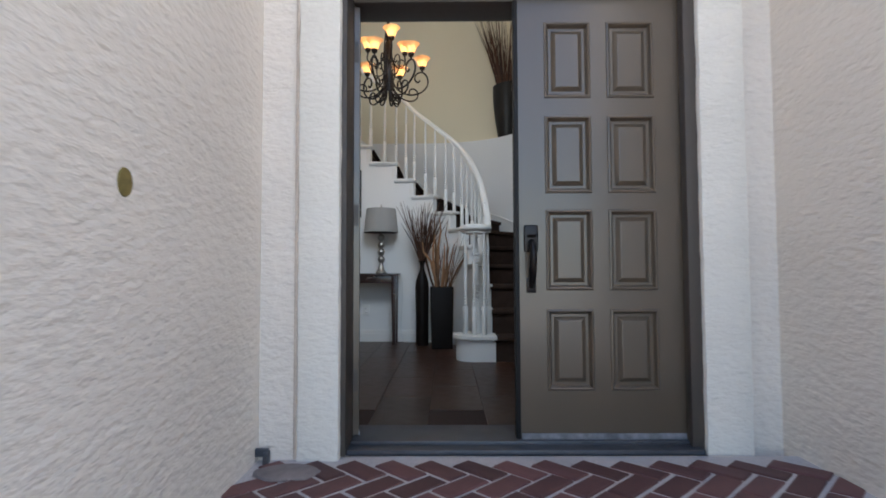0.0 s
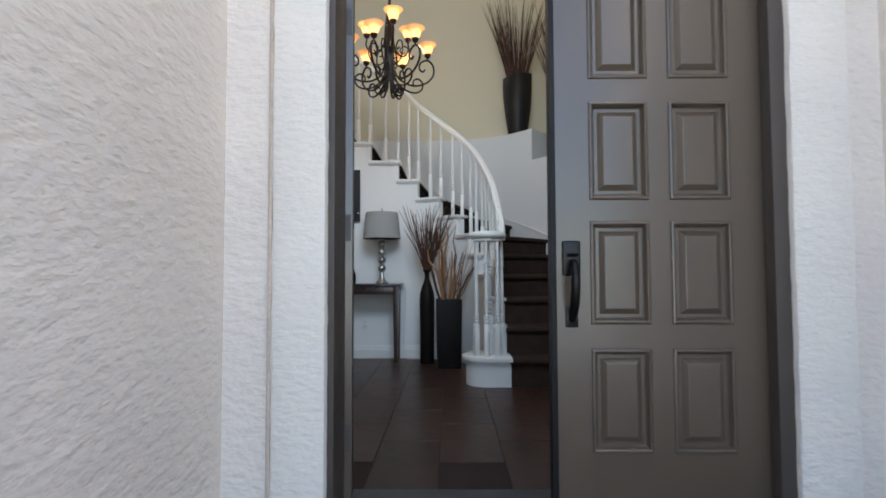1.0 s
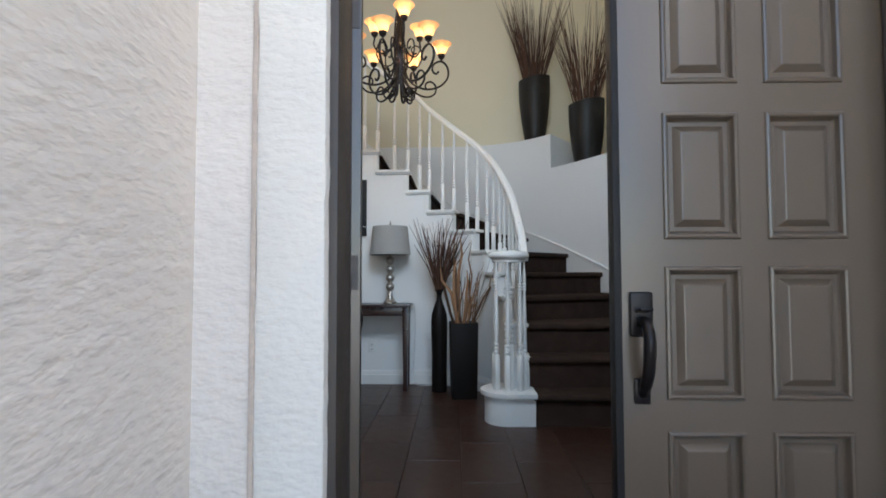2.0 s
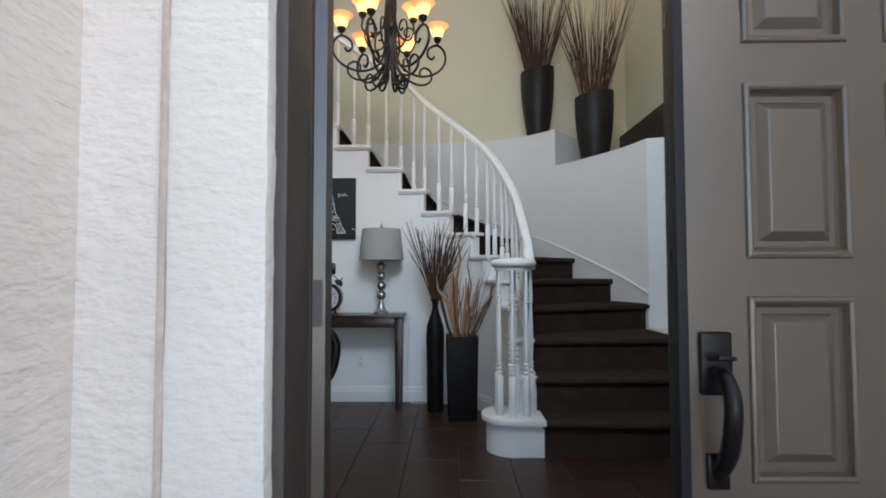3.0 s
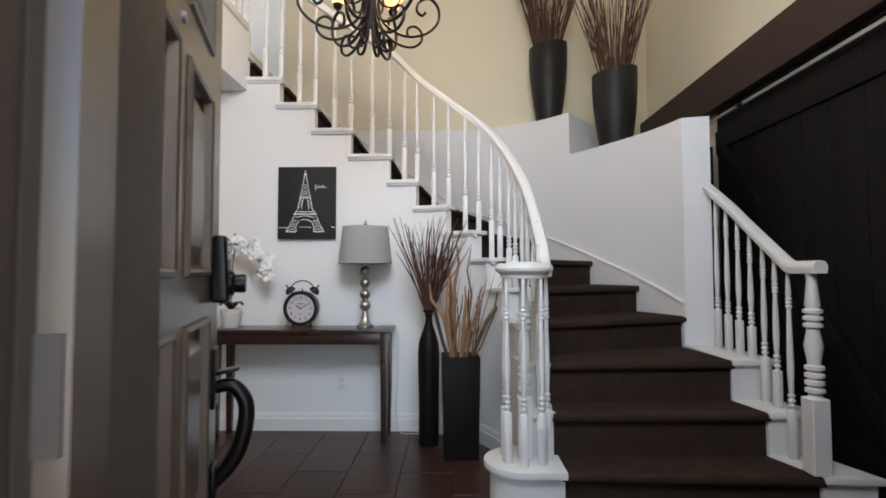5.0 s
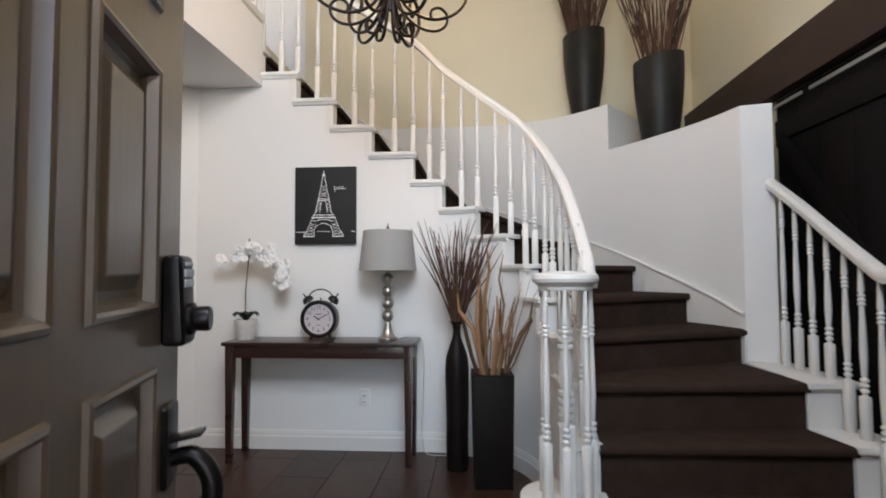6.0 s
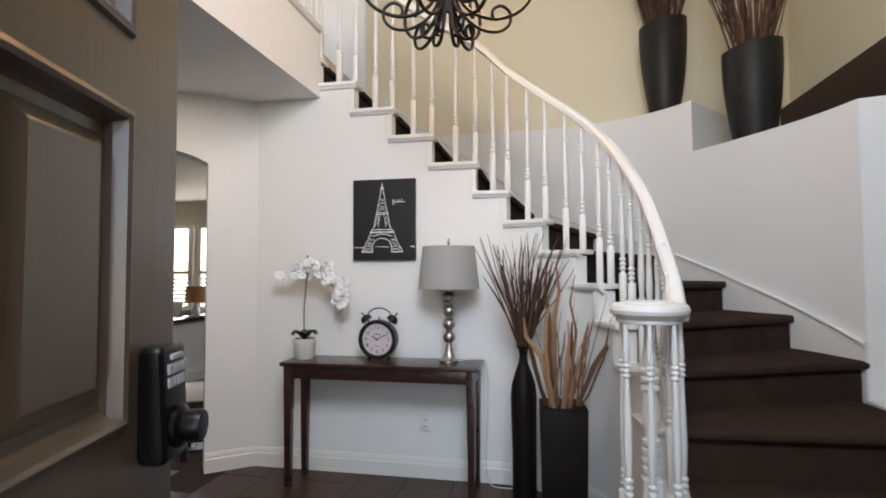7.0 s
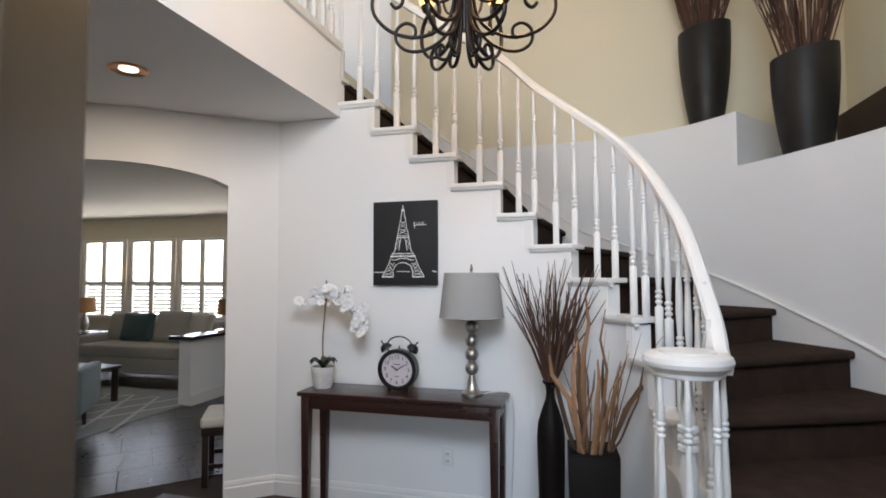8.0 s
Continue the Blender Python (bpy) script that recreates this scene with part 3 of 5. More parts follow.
def barn_door(y0, y1):
    d = thing("barn_door", "near-black wooden plank barn door with a diagonal brace, closed", "barn door", group="barn doors")
    n = 7
    w = (y1 - y0) / n
    for i in range(n):
        part("plank", box(RIGHT_X + 0.0, RIGHT_X + 0.04, y0 + i * w + 0.003, y0 + (i + 1) * w - 0.003, 0.02, 2.37, 0.004), "black_wood", d)
    for z in (0.12, 2.08):
        part("rail", box(RIGHT_X - 0.02, RIGHT_X - 0.001, y0 + 0.01, y1 - 0.01, z, z + 0.14, 0.004), "black_wood", d)
    part("brace", box(-0.06, 0.06, -0.01, 0.009, 0, math.hypot(y1 - y0 - 0.1, 1.82), 0.003, m=Matrix.Identity(4)), "black_wood", d,
         m=Matrix.Translation((RIGHT_X - 0.011, y0 + 0.07, 0.26)) @ pose(0, 0, 0, 0, 0, 90) @ pose(0, 0, 0, 0, math.degrees(math.atan2(y1 - y0 - 0.14, 1.82)), 0))
    return d


barn_door(2.66, 4.37)
barn_door(4.39, 6.10)
# added dark sheet: its colour gives the shade in the gap behind the low wall
structure("wall_closet", box(1.613, RIGHT_X - 0.02, 6.13, 6.21, 0, 2.12), "black_wood", "near-black sheet added for the shade in the gap by the low wall", "wall panel")

# low curved wall on the outer side of the stairs, with two ledges
GUARD = [(1.445, 5.54), (1.38, 5.77), (1.285, 6.0), (1.17, 6.22), (1.055, 6.43), (0.925, 6.62), (0.76, 6.81), (0.58, 6.96), (0.39, 7.06), (0.18, 7.13), (-0.02, 7.17), (-0.1, 7.18)]
gl = smooth_path([(*p, 0) for p in GUARD], 5)
LOW, HIGH, SPLIT = 2.177, 2.553, 25
low_poly = [(p.x, p.y) for p in gl[:SPLIT + 1]] + [(gl[SPLIT].x + 0.45, BACK_Y - 0.002), (RIGHT_X - 0.10, 7.47), (RIGHT_X - 0.10, 6.22), (1.61, 6.22), (1.61, 5.50)]
hi_poly = [(p.x, p.y) for p in gl[SPLIT:]] + [(-0.40, 7.193), (-1.05, 7.195), (-1.05, BACK_Y - 0.001), (-0.1, BACK_Y - 0.001), (gl[SPLIT].x + 0.45, BACK_Y - 0.002)]
gw = prism(low_poly, 0, LOW)
structure("wall_guard_low", gw, "wall_white", "white curved low wall with a plant ledge", "low wall", smooth=True)
structure("wall_guard_high", prism(hi_poly, 0, HIGH), "wall_white", "white curved low wall with a higher plant ledge", "low wall", smooth=True)

# ---------------------------------------------------------------- staircase
stairs = thing("staircase", "curved staircase with dark brown carpet and white trim", "staircase", kind="structure")


def along(a, b, f):
    return (a[0] + (b[0] - a[0]) * f, a[1] + (b[1] - a[1]) * f)


def step_plan(k, s_in, s_out, nose):
    """Plan corners of step k between two distances from its inner and outer ends, its front moved out by nose."""
    a, b = Vector(INNER[k]), Vector(OUTER[k])
    c, d = Vector(INNER[k + 1]), Vector(OUTER[k + 1])
    u, w = (b - a).normalized(), (d - c).normalized()
    n = Vector((u.y, -u.x))
    return [a + u * s_in + n * nose, b - u * s_out + n * nose, d - w * s_out + Vector((w.y, -w.x)) * -0.02, c + w * s_in + Vector((w.y, -w.x)) * -0.02]


for k in range(1, 15):
    s_out = 0.03 if k < 4 else -0.05
    s_in = 0.0 if k == 1 else 0.12
    z1, z0 = RISE[k], RISE[k - 1]
    own = prism(step_plan(k, s_in, s_out, -0.018), max(z0 - 0.25, 0), z1 - 0.03)
    tread = prism(step_plan(k, s_in, s_out, 0.014), z1 - 0.045, z1)
    front = []
    pl = step_plan(k, s_in, s_out, 0.014)
    for ed in tread.edges:
        va, vb = (v.co.to_2d() for v in ed.verts)
        hit = {min(range(4), key=lambda i: (pl[i] - q).length) for q in (va, vb)}
        if hit == {0, 1}:
            front.append(ed)
    bmesh.ops.bevel(tread, geom=front, offset=0.018, segments=4, affect="EDGES", profile=0.5)
    merge(own, tread)
    part("carpet_step", own, "carpet", stairs, "dark brown carpeted step" if k == 1 else "")


def tread_end(k):
    """White end of tread k with its returned nosing, over the wall under the stairs."""
    pts = smooth_path([(*INNER[j], 0) for j in range(max(1, k - 1), min(15, k + 2) + 1)], 6)
    seg = pts[6:13]
    lead = (seg[0] - seg[1]).normalized() * 0.022
    tail = (seg[-1] - seg[-2]).normalized() * 0.02
    line = [seg[0] + lead] + seg[1:-1] + [seg[-1] + tail]
    outer, inner_ = offset(line, -0.028), offset(line, 0.135)
    return prism([(p.x, p.y) for p in outer] + [(p.x, p.y) for p in inner_[::-1]], RISE[k] - 0.024, RISE[k] + 0.004, 0.007), line


for k in range(2, 15):
    bm, line = tread_end(k)
    ob = part("tread_end", bm, "gloss_white", stairs, "white painted tread end" if k == 2 else "")
    mo = offset(line, -0.004)
    part("cove", sweep([Vector((p.x, p.y, RISE[k] - 0.024)) for p in mo], [(0.02, 0), (-0.012, 0), (-0.010, -0.010), (0.0, -0.018), (0.02, -0.018)]), "gloss_white", ob)
    a = Vector(INNER[k])
    u = (Vector(OUTER[k]) - a).normalized()
    n = Vector((u.y, -u.x))
    q = [a + u * -0.0 + n * -0.012, a + u * 0.125 + n * -0.012, a + u * 0.125 + n * -0.05, a + n * -0.05]
    part("riser_end", prism([tuple(p) for p in q], max(RISE[k - 1] - 0.02, 0), RISE[k] - 0.025), "gloss_white", stairs, smooth=False)

# bullnose curb that starts the flight
CURB = (0.242, 4.632)


def d_shape(r, front, right, back):
    pts = [(right, front)]
    cx, cy = CURB
    for i in range(19):
        a = radians(-75 - i * 10.5)
        pts.append((cx + r * math.cos(a), cy + r * math.sin(a)))
    pts += [(0.30, back), (right, back)]
    return pts


part("bullnose_curb", prism(d_shape(0.165, 4.470, 0.412, 4.84), 0, 0.19), "gloss_white", stairs, "white half-round curb of the first step")
part("bullnose_cap", prism(d_shape(0.195, 4.440, 0.422, 4.84), 0.188, 0.223, 0.008), "gloss_white", stairs)

# outer ends of the first three steps
for k in (1, 2, 3):
    a, b = Vector(OUTER[k]), Vector(OUTER[k + 1] if k < 3 else (1.455, 5.53))
    u = (Vector(INNER[k]) - a).normalized()
    q = [a + u * 0.04, a - u * 0.19, b - u * 0.19, b + u * 0.04]
    part("outer_curb", prism([tuple(p) for p in q], 0, RISE[k] - 0.026), "gloss_white", stairs, smooth=False)
    n = (a - b).normalized() * 0.025
    q = [a + u * 0.045 + n, a - u * 0.21 + n, b - u * 0.21, b + u * 0.045]
    part("outer_cap", prism([tuple(p) for p in q], RISE[k] - 0.026, RISE[k] + 0.006, 0.007), "gloss_white", stairs)

# skirting board climbing the curved wall
climb = gl + [Vector((-0.25 - 0.15 * i, 7.19, 0)) for i in range(10)]
sk = offset(climb, -0.016)
own = bmesh.new()
total = sum((b - a).length for a, b in zip(gl, gl[1:]))
run, tops_line = 0.0, []
rows = []
for i, p in enumerate(climb):
    if i:
        run += (climb[i] - climb[i - 1]).length
    z = 0.93 + 0.62 * run / 1.72
    end = 1.704 + 0.09
    z += max(0, (run - 1.4) / (total - 1.4)) * (end - (0.93 + 0.62 * total / 1.72))
    if run > total + 0.01:
        z = end + (run - total) * 0.194 / 0.265
    inn = sk[i]
    rows.append([own.verts.new((*c.to_2d(), h)) for c, h in ((inn, 0.3), (inn, z), (p, z), (p, 0.3))])
    tops_line.append(Vector((inn.x, inn.y, z)))
for a, b in zip(rows, rows[1:]):
    for i in range(4):
        own.faces.new((a[i], a[(i + 1) % 4], b[(i + 1) % 4], b[i]))
own.faces.new(rows[0])
own.faces.new(rows[-1])
part("skirt_board", own, "gloss_white", stairs)
part("skirt_bead", sweep(tops_line, [(0.010, -0.010), (-0.010, -0.008), (-0.012, 0.0), (-0.006, 0.010), (0.010, 0.012)]), "gloss_white", stairs)


# balusters
def baluster_mesh(h, base, name="baluster"):
    """Turned white baluster: square foot, rings, slim vase shaft, rings, tapering top."""
    own = box(-0.019, 0.019, -0.019, 0.019, 0, base, 0.002, seg=1)
    pr = [(0.017, base - 0.002), (0.011, base + 0.008)]
    z = base + 0.012
    for _ in range(3):
        pr += [(0.011, z), (0.0185, z + 0.006), (0.0185, z + 0.016), (0.011, z + 0.022)]
        z += 0.024
    top = h - 0.20
    pr += [(0.013, z + 0.006), (0.0175, z + (top - z) * 0.30), (0.0155, z + (top - z) * 0.6), (0.0105, top)]
    z = top
    for _ in range(3):
        pr += [(0.0105, z), (0.0165, z + 0.005), (0.0165, z + 0.012), (0.0105, z + 0.017)]
        z += 0.019
    pr += [(0.015, z + 0.012), (0.011, h - 0.06), (0.009, h)]
    lathe(pr, 10, bm=own)
    own.transform(Matrix.Diagonal((0.92, 0.92, 1, 1)))
    return mesh_of(own, name, "gloss_white", True, 50)


RAIL_UP = 0.765
BAL = [baluster_mesh(RAIL_UP - 0.002, 0.20), baluster_mesh(RAIL_UP + 0.082, 0.25)]
inner_rail = thing("stair_railing", "white painted railing of turned balusters along the curved stairs", "railing")
rail_nodes = []
DROP = {**{k: 0.0 for k in range(16)}, 3: 0.02, 4: 0.03, 5: 0.035, 6: 0.035, 7: 0.03, 8: 0.02, 9: 0.01}
for k in range(2, 16):
    rail_nodes.append((INNER[k][0], INNER[k][1], RISE[k] + RAIL_UP - DROP[k]))
for k in range(2, 15):
    pts = smooth_path([(*INNER[j], 0) for j in range(max(1, k - 1), min(15, k + 2) + 1)], 24)
    seg = offset(pts, 0.072)[24:49]
    for f, me in ((1, BAL[0]), (12, BAL[1])):
        if k == 2 and f == 1:
            continue
        p = seg[f]
        shared("baluster", me, inner_rail, pose(p.x, p.y, RISE[k] + 0.004))
rn = offset([Vector(p) for p in rail_nodes], 0.072)
RAIL_PROFILE = [(-0.030, 0.0), (-0.026, -0.022), (0.026, -0.022), (0.030, 0.0), (0.030, 0.014), (0.020, 0.032), (0.0, 0.038), (-0.020, 0.032), (-0.030, 0.014)]
VOL = (0.252, 4.63, 1.135)
start = [(VOL[0] + 0.107, VOL[1] - 0.02, VOL[2]), (VOL[0] + 0.115, VOL[1] + 0.06, VOL[2] + 0.03), (0.368, 4.80, RISE[3] + RAIL_UP - 0.12)]
rail_line = smooth_path([Vector(p) for p in start] + [Vector((p.x, p.y, p.z + 0.02)) for p in rn[2:]], 6)
part("handrail", sweep(rail_line, RAIL_PROFILE), "gloss_white", inner_rail)
cap = lathe([(0.0, -0.03), (0.125, -0.030), (0.130, -0.024), (0.128, -0.014), (0.140, -0.004), (0.156, 0.006), (0.160, 0.020), (0.154, 0.036), (0.140, 0.044), (0.10, 0.046), (0.10, 0.052), (0.0, 0.054)], 40)
part("volute_cap", cap, "gloss_white", inner_rail, "round white volute cap of the handrail", m=pose(*VOL) @ Matrix.Diagonal((0.9, 0.9, 1, 1)))
for i, a in enumerate((-150, -100, -50, 0, 150)):
    hgt = VOL[2] - 0.03 - 0.222
    if i == 0:
        VB = baluster_mesh(hgt, 0.24)
    shared("baluster", VB, inner_rail, pose(VOL[0] + 0.108 * math.cos(radians(a)), VOL[1] + 0.108 * math.sin(radians(a)), 0.222, 0, 0, a))


def newel_mesh(h, base, w):
    own = box(-w, w, -w, w, 0, base, 0.004, seg=1)
    pr = [(w * 0.9, base), (w * 0.62, base + 0.012)]
    z = base + 0.02
    for _ in range(4):
        pr += [(w * 0.66, z), (w * 0.98, z + 0.006), (w * 0.98, z + 0.022), (w * 0.66, z + 0.028)]
        z += 0.034
    top = h - 0.26
    pr += [(w * 0.70, z + 0.01), (w * 0.96, z + (top - z) * 0.5), (w * 0.66, top - 0.01)]
    z = top
    for _ in range(3):
        pr += [(w * 0.66, z), (w * 0.98, z + 0.006), (w * 0.98, z + 0.02), (w * 0.66, z + 0.026)]
        z += 0.032
    pr += [(w * 0.78, z + 0.01), (w * 0.56, h - 0.07), (w * 0.5, h - 0.03), (w * 0.66, h)]
    lathe(pr, 18, bm=own)
    return own


part("newel", newel_mesh(VOL[2] - 0.03 - 0.222, 0.30, 0.035), "gloss_white", inner_rail, m=pose(VOL[0], VOL[1] + 0.02, 0.222))

outer_rail = thing("stair_railing", "short white painted railing with a turned newel post", "railing")
NEWEL = (1.545, 4.45)
part("newel", newel_mesh(1.135 - 0.22, 0.34, 0.041), "gloss_white", outer_rail, "thick turned white newel post", m=pose(*NEWEL, 0.223))
for k, (a, b) in {1: ((1.548, 4.50), (1.562, 4.69)), 2: ((1.565, 4.70), (1.585, 4.94)), 3: ((1.586, 4.96), (1.594, 5.50))}.items():
    fs = {1: [0.75], 2: [0.3, 0.8], 3: [0.12, 0.36, 0.60, 0.84]}[k]
    for f in fs:
        x, y = along(a, b, f)
        rail_z = 1.15 if y < 4.66 else 1.15 + (y - 4.66) * (1.69 - 1.15) / (5.52 - 4.66)
        hb = rail_z - RISE[k]
        shared("baluster", baluster_mesh(hb, 0.16 + 0.10 * f), outer_rail, pose(x, y, RISE[k] + 0.005))
rl = smooth_path([Vector(p) for p in ((1.548, 4.39, 1.15), (1.546, 4.50, 1.15), (1.555, 4.60, 1.155), (1.57, 4.72, 1.21), (1.588, 5.0, 1.375), (1.594, 5.25, 1.535), (1.592, 5.53, 1.705))], 6)
part("handrail", sweep(rl, [(u * 1.1, v) for u, v in RAIL_PROFILE]), "gloss_white", outer_rail)

# balcony railing on the upper floor
bal2 = thing("balcony_railing", "white painted balcony railing along the upper floor edge", "railing")
for i in range(26):
    shared("baluster", BAL[0], bal2, pose(SLAB_X - 0.035, 5.75 - i * 0.115, 2.978))
part("handrail", sweep([(SLAB_X - 0.035, 5.80, 3.82), (SLAB_X - 0.035, 2.66, 3.82)], RAIL_PROFILE), "gloss_white", bal2)

# baseboards
BB = [(0.0, 0.0), (-0.016, 0.0), (-0.016, 0.085), (-0.011, 0.095), (-0.011, 0.105), (-0.005, 0.125), (0.0, 0.128)]
base_line = [p + Vector((0, 0, 0.0)) for p in wall_line[3:-1]]
structure("baseboard", sweep([Vector((p.x, p.y - 0.001, 0.001)) for p in base_line] + [Vector((CORNER[0] + 0.006, WALL_Y - 0.001, 0.001))], BB), "gloss_white", "white stepped baseboard", "baseboard")
c3 = Vector((*CORNER, 0.001)) + Vector((ADIR.y, -ADIR.x, 0)) * -0.001
structure("baseboard", sweep([c3, c3 + ADIR * 0.318], BB), "gloss_white", "white stepped baseboard", "baseboard")

# ---------------------------------------------------------------- hall furniture
TX0, TX1, TY0, TY1, TZ = -1.742, -0.520, 5.50, 5.805, 0.755
table = thing("console_table", "dark walnut console table against the white wall", "console table", pose(0, 0, 0))
part("tabletop", box(TX0, TX1, TY0, TY1, TZ - 0.024, TZ, 0.004), "walnut", table)
part("apron", box(TX0 + 0.03, TX1 - 0.03, TY0 + 0.025, TY0 + 0.043, TZ - 0.10, TZ - 0.0245, 0.002), "walnut", table)
part("apron", box(TX0 + 0.03, TX1 - 0.03, TY1 - 0.043, TY1 - 0.025, TZ - 0.10, TZ - 0.0245, 0.002), "walnut", table)
part("apron", box(TX0 + 0.025, TX0 + 0.043, TY0 + 0.044, TY1 - 0.044, TZ - 0.10, TZ - 0.0245, 0.002), "walnut", table)
part("apron", box(TX1 - 0.043, TX1 - 0.025, TY0 + 0.044, TY1 - 0.044, TZ - 0.10, TZ - 0.0245, 0.002), "walnut", table)
for x in (TX0 + 0.045, TX1 - 0.045):
    for y in (TY0 + 0.040, TY1 - 0.040):
        leg = box(x - 0.026, x + 0.026, y - 0.026, y + 0.026, 0.0, TZ - 0.025, 0.003)
        for v in leg.verts:
            f = 1 - 0.32 * max(0, 1 - v.co.z / 0.66)
            v.co.x, v.co.y = x + (v.co.x - x) * f, y + (v.co.y - y) * f
        part("leg", leg, "walnut", table)

# table lamp
lamp_ob = thing("table_lamp", "brushed nickel ball-stem table lamp with grey drum shade", "table lamp", pose(-0.718, 5.68, TZ))
part("base", lathe([(0, 0), (0.060, 0), (0.062, 0.006), (0.060, 0.016), (0.052, 0.020), (0.048, 0.022), (0.034, 0.040), (0.024, 0.075), (0.017, 0.108), (0.015, 0.116)], 28), "nickel", lamp_ob)
z = 0.114
for i in range(4):
    r = 0.0385
    part("ball", lathe([(0.012, z)] + [(max(r * math.sin(math.pi * t / 12), 0.012), z + r * (1 - math.cos(math.pi * t / 12))) for t in range(1, 12)] + [(0.012, z + 2 * r)], 24), "nickel", lamp_ob)
    z += 2 * r + 0.002
    if i < 3:
        part("collar", lathe([(0.013, z - 0.006), (0.019, z - 0.004), (0.019, z + 0.002), (0.013, z + 0.004)], 18), "nickel", lamp_ob)
part("neck", lathe([(0.012, z - 0.008), (0.012, z + 0.05), (0.009, z + 0.05), (0.009, 0.69), (0.0, 0.69)], 14), "nickel", lamp_ob)
s0, s1 = 0.447, 0.702
part("shade", lathe([(0.186, s0), (0.159, s1), (0.156, s1), (0.183, s0), (0.186, s0)], 48), "shade_grey", lamp_ob, "grey fabric drum shade")
part("shade_rim", lathe([(0.1875, s0 - 0.002), (0.1865, s0 + 0.008), (0.182, s0 + 0.008), (0.182, s0 - 0.002), (0.1875, s0 - 0.002)], 48), "shade_grey", lamp_ob)
for a in (0, 60, 120):
    part("spider", tube([(0.157 * math.cos(radians(a)), 0.157 * math.sin(radians(a)), s1 - 0.012), (-0.157 * math.cos(radians(a)), -0.157 * math.sin(radians(a)), s1 - 0.012)], 0.002, 6), "nickel", lamp_ob)
part("finial", lathe([(0.010, s1 - 0.014), (0.010, s1 + 0.004), (0.005, s1 + 0.010), (0.011, s1 + 0.024), (0.004, s1 + 0.036), (0.007, s1 + 0.044), (0, s1 + 0.052)], 16), "nickel", lamp_ob)
cord_line = smooth_path([(-0.66, 5.70, TZ + 0.006), (-0.60, 5.74, TZ + 0.012), (-0.53, 5.76, TZ + 0.012), (-0.503, 5.78, TZ - 0.03), (-0.495, 5.79, 0.60), (-0.505, 5.80, 0.35), (-0.51, 5.79, 0.12), (-0.48, 5.775, 0.008),
                         (-0.40, 5.74, 0.006), (-0.33, 5.75, 0.006), (-0.36, 5.79, 0.006), (-0.44, 5.80, 0.006)], 8)
tagged(part("lamp_cord", tube(cord_line, 0.0032, 6), "cord"), "thin white lamp cord hanging to the floor", "cord")
out = thing("wall_outlet", "white duplex wall outlet", "outlet")
part("plate", box(-0.937, -0.865, 5.818, 5.8245, 0.293, 0.408, 0.002), "plastic_white", out)
for z in (0.323, 0.365):
    sock = part("socket", box(-0.918, -0.884, 5.814, 5.8175, z - 0.013, z + 0.013, 0.003), "plastic_white", out)
    for x in (-0.907, -0.895):
        part("slot", box(x - 0.0015, x + 0.0015, 5.8130, 5.8139, z - 0.006, z + 0.006), "ink", sock)

# alarm clock
CL = Matrix.Translation((-1.155, 5.66, TZ)) @ pose(0, 0, 0, 0, 0, -3)
clock = thing("alarm_clock", "large black twin-bell alarm clock with a pale face", "alarm clock", CL)
CR, CZ = 0.118, 0.135
face_m = pose(0, -0.040, CZ, 90, 0, 0)
part("case", lathe([(0, -0.085), (0.095, -0.085), (CR - 0.006, -0.075), (CR, -0.060), (CR, -0.006), (CR + 0.003, 0.0), (CR, 0.010), (CR - 0.014, 0.012), (CR - 0.020, 0.004), (CR - 0.022, -0.004), (0, -0.004)], 40), "clock_black", clock, m=face_m)
fc = part("dial", lathe([(0, 0), (CR - 0.022, 0), (CR - 0.022, 0.002), (0, 0.0021)], 40), "clock_face", clock, "pale lilac clock dial", m=pose(0, -0.036 - 0.0, CZ, 90, 0, 0))
for n in range(1, 13):
    a = radians(90 - 30 * n)
    cu = bpy.data.curves.new("numeral", "FONT")
    cu.body, cu.size, cu.align_x, cu.align_y, cu.extrude = str(n), 0.032, "CENTER", "CENTER", 0.0003
    tmp = bpy.data.objects.new("tmp_numeral", cu)
    me = bpy.data.meshes.new_from_object(tmp)
    bpy.data.objects.remove(tmp)
    me.materials.clear()
    me.materials.append(M["ink"])
    ob = new("numeral", me)
    ob.parent = clock
    ob.matrix_basis = pose(0.074 * math.cos(a), -0.0392, CZ + 0.074 * math.sin(a), 90, 0, 0)
part("hand_hour", box(-0.0035, 0.0035, -0.0408, -0.0398, -0.008, 0.040), "ink", clock, m=Matrix.Translation((0, 0, CZ)) @ pose(0, 0, 0, 0, -58, 0))
part("hand_minute", box(-0.0025, 0.0025, -0.0418, -0.0410, -0.010, 0.062), "ink", clock, m=Matrix.Translation((0, 0, CZ)) @ pose(0, 0, 0, 0, 60, 0))
part("caption", box(-0.022, 0.022, -0.0396, -0.0388, CZ + 0.030, CZ + 0.034), "ink", clock)
part("caption", box(-0.014, 0.014, -0.0396, -0.0388, CZ - 0.040, CZ - 0.037), "ink", clock)
